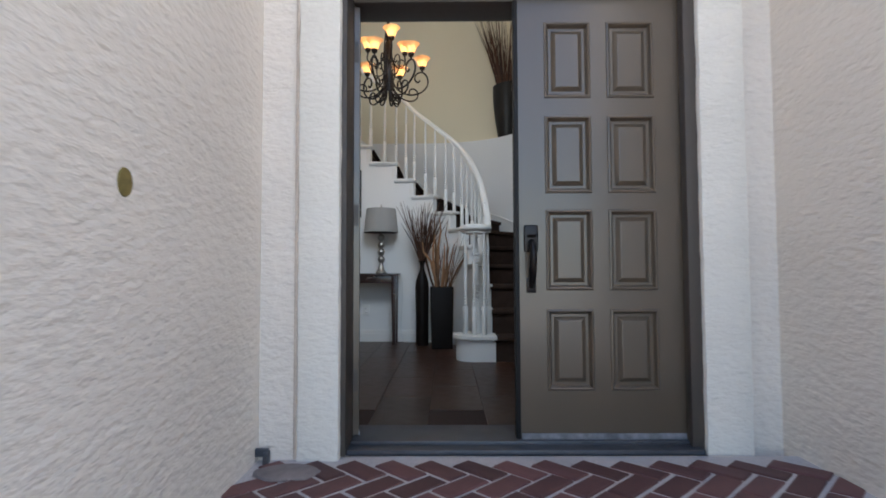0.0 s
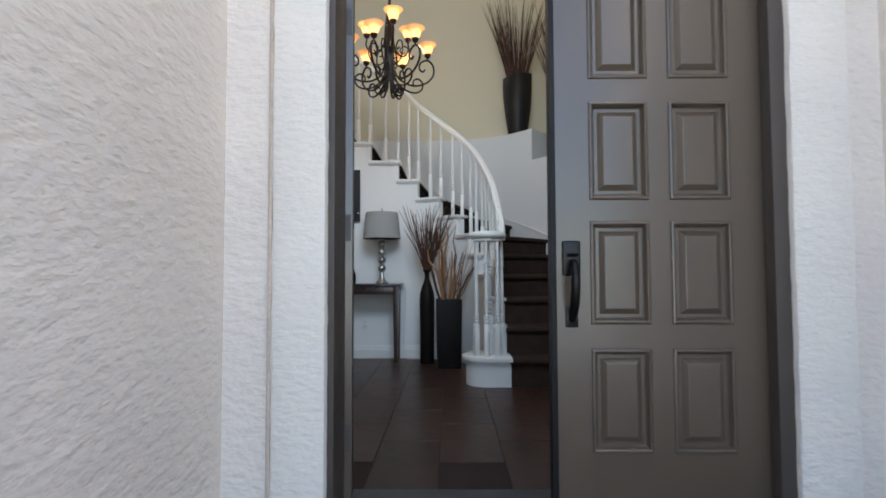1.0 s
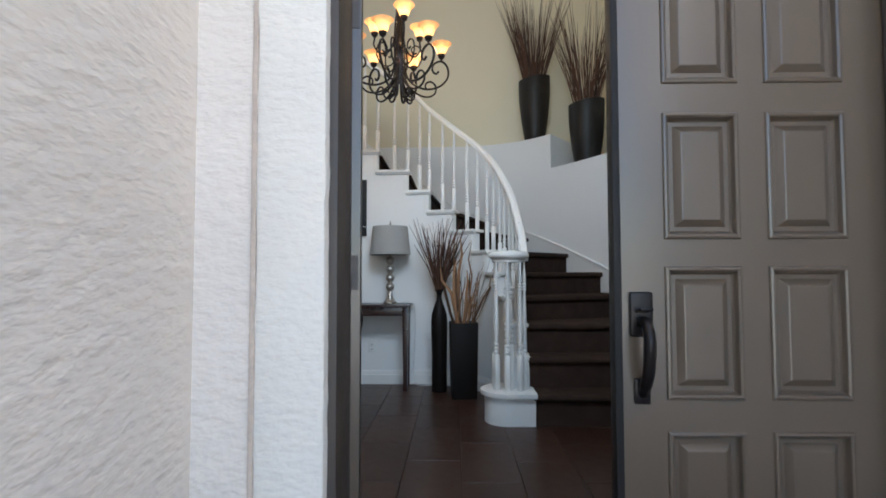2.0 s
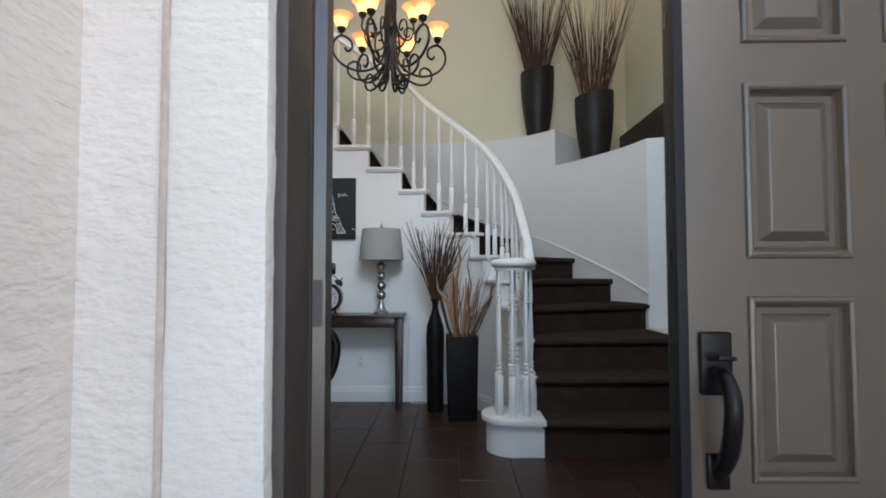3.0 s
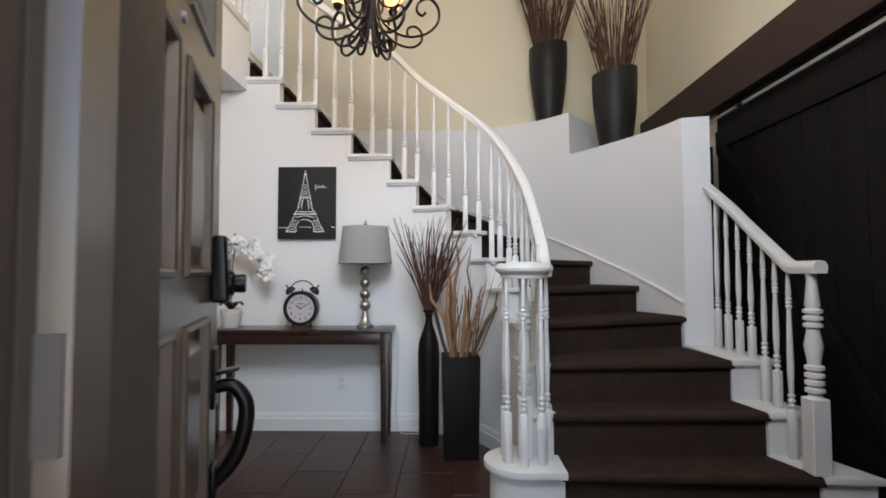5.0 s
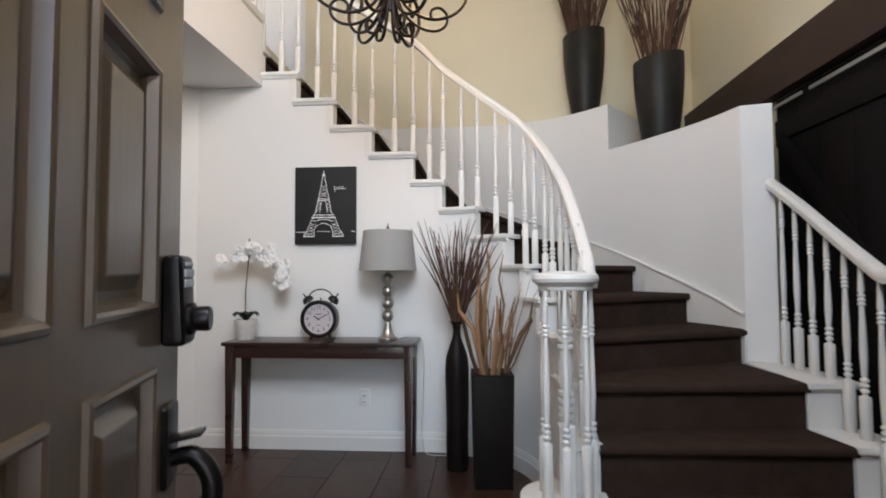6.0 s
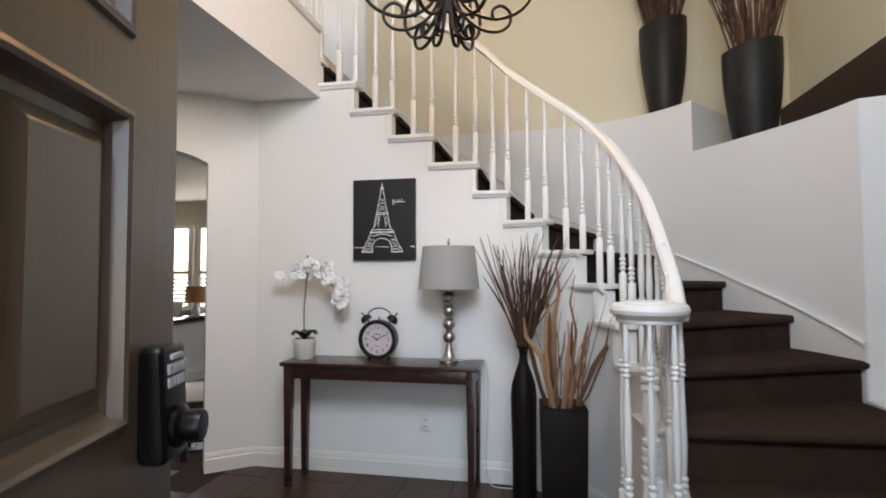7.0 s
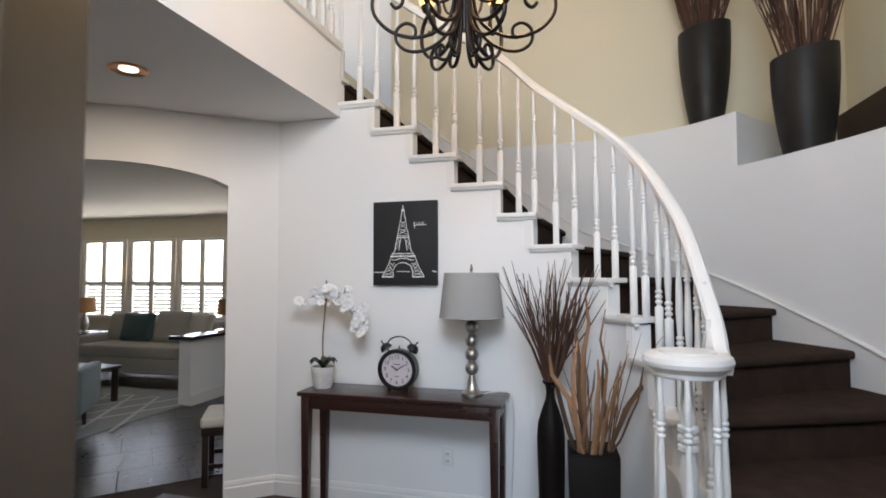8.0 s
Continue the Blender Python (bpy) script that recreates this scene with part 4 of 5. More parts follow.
for s in (-1, 1):
    part("bell", lathe([(0.036, 0), (0.037, 0.004), (0.034, 0.018), (0.024, 0.031), (0.008, 0.037), (0.004, 0.040), (0.004, 0.056), (0.007, 0.060), (0, 0.064)], 24), "clock_black", clock, m=pose(s * 0.080, 0.0, CZ + 0.112, 0, s * 38, 0))
    part("post", tube([(s * 0.062, 0, CZ + 0.095), (s * 0.082, 0, CZ + 0.118)], 0.004, 8), "clock_black", clock)
    foot = lathe([(0.0, 0), (0.012, 0.002), (0.010, 0.012), (0.006, 0.035), (0, 0.036)], 12)
    part("foot", foot, "clock_black", clock, m=pose(s * 0.062, -0.005, 0.0))
part("carry_handle", tube([(0.080 * math.cos(a), 0, CZ + 0.130 + 0.060 * math.sin(a)) for a in (math.pi * i / 16 for i in range(17))], 0.0042, 8), "clock_black", clock)
part("hammer", tube([(0, 0, CZ + 0.112), (0, 0, CZ + 0.135)], 0.004, 8), "clock_black", clock)

# orchid
orchid = thing("potted_orchid", "white orchid in a small weathered white pot", "potted plant", pose(-1.655, 5.66, TZ))
part("pot", lathe([(0, 0), (0.054, 0), (0.058, 0.008), (0.070, 0.095), (0.073, 0.098), (0.074, 0.128), (0.068, 0.130), (0.066, 0.112), (0, 0.112)], 28), "pot_white", orchid)
part("pot_lug", tube([(0.073, 0.01, 0.118), (0.088, 0.008, 0.105), (0.078, 0.006, 0.085)], 0.004, 8), "pot_white", orchid)
part("soil", lathe([(0.066, 0.108), (0.03, 0.118), (0, 0.120)], 18), "stem", orchid)
rnd = random.Random(4)
for i, a in enumerate((200, 250, 300, 340, 20, 100)):
    own = bmesh.new()
    L, w = 0.095 + 0.02 * (i % 2), 0.030
    rows = []
    for j in range(8):
        t = j / 7
        r = 0.01 + L * t
        zz = 0.118 + 0.075 * math.sin(t * 2.1) - 0.03 * t
        ww = w * math.sin(math.pi * (0.08 + 0.92 * t)) + 0.001
        d, n = Vector((math.cos(radians(a)), math.sin(radians(a)), 0)), Vector((-math.sin(radians(a)), math.cos(radians(a)), 0))
        rows.append([own.verts.new(d * r * 0.8 + n * u * ww + Vector((0, 0, zz + abs(u) * 0.010 + dz))) for u, dz in ((-1, 0), (0, 0), (1, 0), (1, -0.003), (0, -0.003), (-1, -0.003))])
    for p, q in zip(rows, rows[1:]):
        for k in range(6):
            own.faces.new((p[k], p[(k + 1) % 6], q[(k + 1) % 6], q[k]))
    part("leaf", own, "leaf", orchid)
stem_line = smooth_path([(0.0, 0, 0.11), (-0.004, 0, 0.30), (0.012, 0.0, 0.50), (0.018, 0, 0.66)], 6)
part("stake", tube(stem_line, 0.0045, 8), "stem", orchid)
branch = smooth_path([(0.014, 0, 0.52), (0.06, -0.02, 0.575), (0.14, -0.02, 0.565), (0.215, -0.01, 0.52), (0.245, 0, 0.44), (0.235, 0, 0.37)], 6)
branch2 = smooth_path([(0.012, 0, 0.50), (-0.05, -0.01, 0.56), (-0.11, -0.01, 0.535), (-0.155, 0, 0.50)], 6)
part("branch", tube(branch, 0.0025, 6), "stem", orchid)
part("branch", tube(branch2, 0.0025, 6), "stem", orchid)


def flower_mesh():
    own = bmesh.new()
    for a, L, w in ((90, 0.036, 0.016), (18, 0.040, 0.026), (162, 0.040, 0.026), (234, 0.034, 0.015), (306, 0.034, 0.015)):
        d, n = Vector((math.cos(radians(a)), 0, math.sin(radians(a)))), Vector((-math.sin(radians(a)), 0, math.cos(radians(a))))
        rows = []
        for j in range(5):
            t = j / 4
            ww = w * math.sin(math.pi * (0.12 + 0.84 * t))
            y = -0.004 - 0.010 * math.sin(t * 2.4) + 0.006 * t
            rows.append([own.verts.new(d * (0.003 + L * t) + n * u * ww + Vector((0, y + 0.005 * u * u, 0))) for u in (-1, 0, 1)])
        for p, q in zip(rows, rows[1:]):
            for k in range(2):
                own.faces.new((p[k], p[k + 1], q[k + 1], q[k]))
    tube([(0, -0.004, 0), (0, -0.012, -0.006), (0, -0.014, -0.014)], [0.004, 0.006, 0.002], 6, bm=own)
    return mesh_of(own, "blossom", "petal", True, 60)


FL = flower_mesh()
spots = [branch[i] for i in range(2, len(branch))] + [branch[i] for i in range(6, len(branch), 2)] + [branch2[i] for i in range(4, len(branch2), 3)]
for p in spots:
    q = Vector(p) + Vector((rnd.uniform(-0.03, 0.03), rnd.uniform(-0.06, 0.01), rnd.uniform(-0.055, 0.05)))
    s = rnd.uniform(0.7, 1.1)
    shared("blossom", FL, orchid, Matrix.Translation(q) @ pose(0, 0, 0, rnd.uniform(-40, 15), rnd.uniform(-30, 30), rnd.uniform(-55, 55)) @ Matrix.Scale(s, 4))
for i in range(7):
    p = (branch2[-1] if i < 4 else branch[-1]) + Vector((rnd.uniform(-0.03, 0.02), rnd.uniform(-0.02, 0.01), rnd.uniform(-0.03, 0.03)))
    part("bud", lathe([(0, -0.008), (0.005, -0.003), (0.006, 0.003), (0, 0.008)], 8), "stem" if i % 2 else "petal", orchid, m=Matrix.Translation(p))

# picture on the wall: chalk drawing of an iron lattice tower on black canvas
PX0, PX1, PZ0, PZ1, PY = -1.380, -0.958, 1.382, 1.910, 5.792
pic = thing("wall_picture", "black canvas with a white chalk drawing of a lattice tower", "picture")
part("canvas", box(PX0, PX1, PY, PY + 0.03, PZ0, PZ1, 0.003), "canvas", pic)


def stroke(pts, w=0.0026, rough_=0.0015, seed=1):
    r = random.Random(seed)
    fine_ = []
    for (a, b), (c, d) in zip(pts, pts[1:]):
        n = max(2, int(math.hypot(c - a, d - b) / 0.03))
        for i in range(n):
            fine_.append((a + (c - a) * i / n, b + (d - b) * i / n))
    fine_.append(pts[-1])
    W, Hh = PX1 - PX0, PZ1 - PZ0
    line = [(PX0 + u * W + r.uniform(-1, 1) * rough_, PY - 0.0012, PZ0 + v * Hh + r.uniform(-1, 1) * rough_) for u, v in fine_]
    own = tube(line, [w * r.uniform(0.6, 1.3) for _ in line], 6)
    for v in own.verts:
        v.co.y = PY - 0.0004 + (v.co.y - PY + 0.0012) * 0.25 - 0.0006
    part("chalk_stroke", own, "chalk", pic)


C = 0.475
for i, s in enumerate((-1, 1)):
    X = lambda d: C + s * d
    stroke([(X(0.33), 0.10), (X(0.26), 0.20), (X(0.185), 0.33), (X(0.13), 0.41), (X(0.095), 0.55), (X(0.055), 0.70), (X(0.025), 0.83), (X(0.012), 0.90)], seed=10 + i)
    stroke([(X(0.15), 0.10), (X(0.155), 0.17), (X(0.12), 0.235), (X(0.05), 0.262), (X(0.0), 0.268)], seed=12 + i)
    stroke([(X(0.175), 0.30), (X(0.12), 0.30), (X(0.05), 0.315), (X(0), 0.318)], seed=14 + i)
    stroke([(X(0.33), 0.10), (X(0.15), 0.10)], 0.004, seed=16 + i)
    stroke([(X(0.30), 0.115), (X(0.16), 0.15), (X(0.25), 0.19), (X(0.15), 0.225), (X(0.20), 0.27)], 0.0018, seed=18 + i)
    stroke([(X(0.155), 0.115), (X(0.29), 0.15), (X(0.17), 0.185), (X(0.23), 0.235), (X(0.13), 0.26)], 0.0018, seed=40 + i)
    stroke([(X(0.065), 0.41), (X(0.045), 0.52), (X(0.03), 0.56)], seed=20 + i)
    stroke([(X(0.13), 0.42), (X(0.06), 0.46), (X(0.115), 0.49), (X(0.05), 0.52), (X(0.095), 0.55)], 0.0018, seed=22 + i)
    stroke([(X(0.08), 0.60), (X(-0.05), 0.64), (X(0.06), 0.67), (X(-0.03), 0.72), (X(0.035), 0.76)], 0.0018, seed=24 + i)
for j, (v, d, w) in enumerate(((0.345, 0.20, 0.004), (0.375, 0.175, 0.003), (0.335, 0.17, 0.002), (0.565, 0.10, 0.0035), (0.585, 0.085, 0.0025), (0.885, 0.025, 0.004), (0.90, 0.02, 0.003))):
    stroke([(C - d, v), (C + d, v)], w, seed=30 + j)
stroke([(C, 0.88), (C, 0.945)], 0.0035, seed=50)
stroke([(0.01, 0.155), (0.17, 0.155)], 0.0025, seed=51)
stroke([(0.37, 0.165), (0.58, 0.162)], 0.0022, seed=52)
stroke([(0.93, 0.165), (0.99, 0.155)], 0.003, seed=53)
for j in range(5):
    stroke([(0.65 + j * 0.033, 0.715), (0.665 + j * 0.033, 0.745 - 0.004 * (j % 2))], 0.0022, seed=60 + j)
stroke([(0.65, 0.705), (0.84, 0.715)], 0.002, seed=66)
stroke([(0.65, 0.74), (0.655, 0.67)], 0.002, seed=67)


# ---------------------------------------------------------------- vases with dry stems
def twigs(parent, z, n, spread, length, seed, base_r, thick, material="reed", lean=(0, 0), bend=0.5):
    """Thin dry stems, each a part of its own, rising from a neck at height z."""
    r = random.Random(seed)
    for i in range(n):
        a = r.uniform(0, 2 * math.pi)
        s = math.sqrt(r.uniform(0, 1)) * spread
        L = length * r.uniform(0.55, 1.0)
        b = base_r * math.sqrt(r.uniform(0, 1))
        d = Vector((math.cos(a) * s + lean[0], math.sin(a) * s + lean[1], 1)).normalized()
        c = Vector((r.uniform(-1, 1), r.uniform(-1, 1), 0)) * bend * 0.12 * L
        kink = Vector((r.uniform(-1, 1), r.uniform(-1, 1), 0)) * bend * 0.022 * L
        p0 = Vector((math.cos(a) * b, math.sin(a) * b, z - 0.06))
        pts = [p0 + d * L * t + c * t * t + kink * math.sin(t * 7) + Vector((math.cos(a), math.sin(a), 0)) * s * 0.18 * L * t * t for t in (0, 0.17, 0.33, 0.5, 0.67, 0.83, 1)]
        w = thick * r.uniform(0.6, 1.4)
        part("twig", tube(pts, [w, w, w * 0.95, w * 0.85, w * 0.75, w * 0.6, w * 0.3], 5), material, parent, "thin dry brown twig" if i == 0 else "")


def tall_vase(name_label, x, y, z, h, r_top, r_base, tilt, seed):
    v = thing("floor_vase", name_label, "vase", pose(x, y, z))
    pr = [(0, 0), (r_base, 0), (r_base + 0.004, 0.01)]
    for i in range(1, 13):
        t = i / 12
        pr.append((r_base + (r_top - r_base) * (1 - (1 - t) ** 1.7) + 0.006 * math.sin(t * 3.1), h * t))
    pr += [(r_top - 0.012, h + 0.004), (r_top - 0.022, h - 0.01), (r_base + 0.02, h * 0.4), (0, h * 0.4)]
    body = lathe(pr, 40)
    for q in body.verts:
        if q.co.z > h * 0.55:
            q.co.z += (q.co.x * math.cos(tilt) + q.co.y * math.sin(tilt)) * 0.16 * (q.co.z / h)
    part("body", body, "black_ceramic", v)
    twigs(v, h - 0.02, 120, 0.30, 1.15, seed, r_top * 0.62, 0.0042)
    return v


tall_vase("tall matte black vase with dry twigs on the high ledge", 0.800, 6.91, HIGH, 0.715, 0.178, 0.113, radians(20), 11)
tall_vase("wider matte black vase with dry twigs on the low ledge", 1.280, 6.45, LOW, 0.665, 0.186, 0.127, radians(15), 12)

bottle = thing("bottle_vase", "slender black bottle vase with dry twigs on the floor", "vase", pose(-0.266, 5.53, 0))
part("body", lathe([(0, 0), (0.062, 0), (0.066, 0.01), (0.066, 0.30), (0.071, 0.52), (0.072, 0.60), (0.066, 0.67), (0.046, 0.735), (0.026, 0.79), (0.021, 0.83), (0.026, 0.865), (0.040, 0.880), (0.041, 0.886), (0.030, 0.886), (0.018, 0.86), (0.016, 0.80), (0, 0.80)], 32), "black_lacquer", bottle)
twigs(bottle, 0.90, 84, 0.42, 0.72, 21, 0.012, 0.0044, lean=(0.05, 0), bend=1.1)

planter = thing("box_planter", "tall square black planter with pale dry sticks", "planter", pose(-0.058, 5.33, 0, 0, 0, 4))
pb = box(-0.112, 0.112, -0.112, 0.112, 0, 0.612, 0.004)
for v in pb.verts:
    f = 0.92 + 0.10 * v.co.z / 0.612
    v.co.x *= f
    v.co.y *= f
part("body", pb, "black_lacquer", planter)
part("rim", sweep([(-0.113, -0.113, 0.613), (-0.113, 0.113, 0.613), (0.113, 0.113, 0.613), (0.113, -0.113, 0.613)], [(0.0, 0), (0.02, 0), (0.02, 0.006), (0, 0.006)], closed=True), "black_lacquer", planter)
rs = random.Random(31)
for i in range(19):
    a, s = rs.uniform(0, 2 * math.pi), rs.uniform(0.02, 0.46)
    L = rs.uniform(0.40, 0.80)
    d = Vector((math.cos(a) * s * 1.0 + 0.10, math.sin(a) * s * 0.6, 1)).normalized()
    p0 = Vector((math.cos(a) * 0.07, math.sin(a) * 0.07, 0.58))
    side = Vector((rs.uniform(-1, 1), rs.uniform(-1, 1), 0))
    w = rs.choice((0.005, 0.007, 0.010, 0.014, 0.019))
    pts = [p0 + d * L * t + side * 0.03 * math.sin(t * rs.uniform(2, 6)) for t in (0, 0.2, 0.4, 0.6, 0.8, 1)]
    part("dry_stick", tube(pts, [w * rs.uniform(0.8, 1.2), w, w * 1.1, w * 0.9, w * 0.7, w * 0.3], 6, flat=0.45), "stick", planter)
twigs(planter, 0.60, 12, 0.34, 0.64, 33, 0.05, 0.003, "stick", (0.12, 0), 1.4)

# ---------------------------------------------------------------- chandelier
CHX, CHY = -0.54, 4.75
chan = thing("chandelier", "dark wrought-iron scroll chandelier with lit amber glass shades", "chandelier", Matrix.Translation((CHX, CHY, 0.045)) @ Matrix.Diagonal((0.965, 0.965, 1, 1)))
part("stem", lathe([(0.0, 2.40), (0.012, 2.40), (0.014, 2.52), (0.030, 2.56), (0.034, 2.62), (0.016, 2.68), (0.014, 2.85), (0.028, 2.90), (0.032, 2.96), (0.014, 3.02), (0.010, 3.30), (0.012, 3.36), (0.0, 3.36)], 20), "iron", chan)
part("chain", tube([(0, 0, 3.35), (0, 0, ROOF_Z - 0.07)], 0.007, 8), "iron", chan)
part("canopy", lathe([(0.07, ROOF_Z - 0.046), (0.07, ROOF_Z - 0.058), (0.03, ROOF_Z - 0.080), (0, ROOF_Z - 0.081)], 24), "iron", chan)
big = smooth_path([(0.016, 0, 2.86), (0.035, 0, 2.70), (0.040, 0, 2.55), (0.065, 0, 2.45), (0.13, 0, 2.395), (0.22, 0, 2.375), (0.32, 0, 2.405), (0.385, 0, 2.475), (0.385, 0, 2.555), (0.335, 0, 2.600), (0.275, 0, 2.575), (0.262, 0, 2.525), (0.290, 0, 2.500), (0.312, 0, 2.520)], 5)
low = smooth_path([(0.028, 0, 2.60), (0.040, 0, 2.46), (0.085, 0, 2.375), (0.16, 0, 2.325), (0.235, 0, 2.318), (0.285, 0, 2.352), (0.288, 0, 2.405), (0.250, 0, 2.435), (0.212, 0, 2.420), (0.208, 0, 2.385), (0.230, 0, 2.372)], 5)
curl = smooth_path([(0.020, 0, 2.54), (0.030, 0, 2.42), (0.040, 0, 2.335), (0.070, 0, 2.285), (0.110, 0, 2.290), (0.120, 0, 2.325), (0.098, 0, 2.345), (0.080, 0, 2.325)], 5)
heart = smooth_path([(0.026, 0, 2.62), (0.06, 0, 2.54), (0.13, 0, 2.53), (0.175, 0, 2.60), (0.165, 0, 2.68), (0.125, 0, 2.70), (0.095, 0, 2.67), (0.11, 0, 2.635), (0.135, 0, 2.645)], 5)
high = smooth_path([(0.018, 0, 3.00), (0.035, 0, 2.86), (0.05, 0, 2.72), (0.10, 0, 2.65), (0.17, 0, 2.655), (0.215, 0, 2.72), (0.21, 0, 2.765)], 5)


def bar_mesh(line, r):
    return mesh_of(tube(line, r, 7, flat=0.75), "scroll", "iron", True, 60)


S_BIG, S_LOW, S_CURL, S_HEART, S_HIGH = bar_mesh(big, 0.0105), bar_mesh(low, 0.0095), bar_mesh(curl, 0.0095), bar_mesh(heart, 0.0075), bar_mesh(high, 0.0092)
SHADE = mesh_of(lathe([(0.026, 0.0), (0.034, 0.012), (0.040, 0.035), (0.052, 0.062), (0.074, 0.085), (0.080, 0.088), (0.076, 0.090), (0.070, 0.086), (0.048, 0.064), (0.036, 0.036), (0.028, 0.014), (0.022, 0.003)], 28), "shade", "amber_glass")
CUP = mesh_of(lathe([(0, -0.050), (0.006, -0.048), (0.010, -0.030), (0.022, -0.022), (0.027, -0.010), (0.020, -0.004), (0.030, 0.0), (0.028, 0.006), (0, 0.006)], 20), "cup", "iron")
BULB = mesh_of(lathe([(0, 0.006), (0.012, 0.010), (0.020, 0.035), (0.017, 0.055), (0.006, 0.068), (0, 0.070)], 14), "bulb", "bulb")


def lit_cup(r, a, z):
    m = pose(r * math.cos(a), r * math.sin(a), z)
    shared("cup", CUP, chan, m)
    shared("shade", SHADE, chan, m)
    shared("bulb", BULB, chan, m)


for i in range(6):
    a = 15 + 60 * i
    for me in (S_BIG, S_LOW, S_CURL, S_HEART):
        shared("scroll", me, chan, pose(0, 0, 0, 0, 0, a))
    lit_cup(0.335, radians(a), 2.648)
for i in range(3):
    a = 45 + 120 * i
    shared("scroll", S_HIGH, chan, pose(0, 0, 0, 0, 0, a))
    lit_cup(0.21, radians(a), 2.812)
lamp("chandelier_light", "POINT", Matrix.Translation((CHX, CHY, 3.06)), 2.8, (1.0, 0.66, 0.34), 0.12)
lamp("chandelier_light", "POINT", Matrix.Translation((CHX + 0.22, CHY + 0.22, 2.76)), 0.7, (1.0, 0.66, 0.34), 0.05)

# downlight in the soffit
dl = thing("downlight", "round recessed downlight with a copper trim, lit", "ceiling light", pose(-2.29, 4.785, SOFFIT))
part("trim", lathe([(0.092, 0.0), (0.095, -0.004), (0.082, -0.010), (0.068, -0.006), (0.046, -0.002), (0.046, -0.001)], 32), "copper", dl)
part("lens", lathe([(0, -0.004), (0.040, -0.0035), (0.045, -0.0025), (0.045, -0.001), (0, -0.001)], 24), "downlight_glow", dl)

lamp("downlight_lamp", "AREA", look((-2.29, 4.785, SOFFIT - 0.014), (-2.29, 4.785, 0)), 0.9, (1.0, 0.80, 0.58), 0.07)

# ---------------------------------------------------------------- living room through the arch
LZ = 2.50
LWY = 10.4
structure("ceiling", box(-10.6, -1.70, 3.0, LWY + 0.2, LZ + 0.012, LZ + 0.15), "ceiling", "plain white living room ceiling", "ceiling")
structure("wall_living_west", box(-10.6, -10.5, 3.0, LWY, 0, LZ), "wall_liv", "beige living room side wall", "wall")
structure("wall_living_south", box(-10.5, AEND.x - 0.13, 3.0, 3.1, 0, LZ), "wall_liv", "beige living room wall", "wall")
structure("wall_living_east", box(-1.80, -1.70, 5.96, LWY, 0, 2.89), "wall_liv", "beige living room wall", "wall")
WIN_X = [-10.25 + 1.075 * i for i in range(7)]
ww = box(-10.5, -1.80, LWY, LWY + 0.12, 0, 0.68)
box(-10.5, -1.80, LWY, LWY + 0.12, 2.12, LZ, bm=ww)
xs = [-10.5] + [e for x in WIN_X for e in (x, x + 1.02)] + [-1.80]
for a, b in zip(xs[::2], xs[1::2]):
    box(a, b, LWY, LWY + 0.12, 0.68, 2.12, bm=ww)
structure("wall_living_north", ww, "wall_liv", "beige window wall of the living room", "wall")


def shutter_window(x0):
    w = thing("window", "white window with plantation shutters, louvres half open", "window", group="living room windows", kind="structure")
    W, mid = 1.02, x0 + 0.51
    fr_ = box(x0, x0 + W, LWY - 0.03, LWY - 0.001, 2.06, 2.12)
    box(x0, x0 + W, LWY - 0.03, LWY - 0.001, 0.68, 0.74, bm=fr_)
    for a, b in ((x0, x0 + 0.045), (x0 + W - 0.045, x0 + W)):
        box(a, b, LWY - 0.03, LWY - 0.001, 0.74, 2.06, bm=fr_)
    part("window_frame", fr_, "shutter", w, smooth=False)
    for a, b in ((x0 + 0.048, mid - 0.002), (mid + 0.002, x0 + W - 0.048)):
        sh = box(a, a + 0.045, LWY - 0.02, LWY + 0.012, 0.742, 2.058)
        box(b - 0.045, b, LWY - 0.02, LWY + 0.012, 0.742, 2.058, bm=sh)
        box(a + 0.045, b - 0.045, LWY - 0.02, LWY + 0.012, 1.29, 1.35, bm=sh)
        panel = part("shutter", sh, "shutter", w, "white louvred shutter panel", smooth=False)
        for z0, n, tilt in ((0.775, 8, 28), (1.385, 10, 8)):
            for i in range(n):
                part("slat", box(a + 0.047, b - 0.047, -0.026, 0.026, -0.004, 0.004, m=Matrix.Translation((0, LWY + 0.03, z0 + i * 0.066)) @ pose(0, 0, 0, tilt, 0, 0)), "shutter", panel, smooth=False)
    return w


win0 = shutter_window(WIN_X[0])
for x in WIN_X[1:]:
    copy_thing(win0, Matrix.Translation((x - WIN_X[0], 0, 0)))
structure("backdrop", box(-30, 16, 16.0, 16.4, -0.1, 1.25), "hedge", "dark green hedge outside the windows", "hedge")

sofa = thing("sofa", "pale grey-beige upholstered sofa with loose cushions", "sofa", pose(-6.0, 8.35, 0))
part("seat_base", box(-0.98, 0.98, 0.02, 0.86, 0.16, 0.36, 0.03, seg=3), "sofa", sofa)
part("seat_cushion", box(-0.82, 0.82, 0.0, 0.66, 0.36, 0.52, 0.05, seg=4), "sofa", sofa)
part("backrest", box(-0.96, 0.96, 0.62, 0.88, 0.30, 0.80, 0.06, seg=4), "sofa", sofa)
for s in (-1, 1):
    part("arm", box(s * 0.90 - 0.10, s * 0.90 + 0.10, 0.04, 0.86, 0.16, 0.62, 0.06, seg=4), "sofa", sofa)
    for y in (0.10, 0.78):
        part("leg", box(s * 0.86 - 0.03, s * 0.86 + 0.03, y - 0.03, y + 0.03, 0, 0.162, 0.004), "dark_wood", sofa)


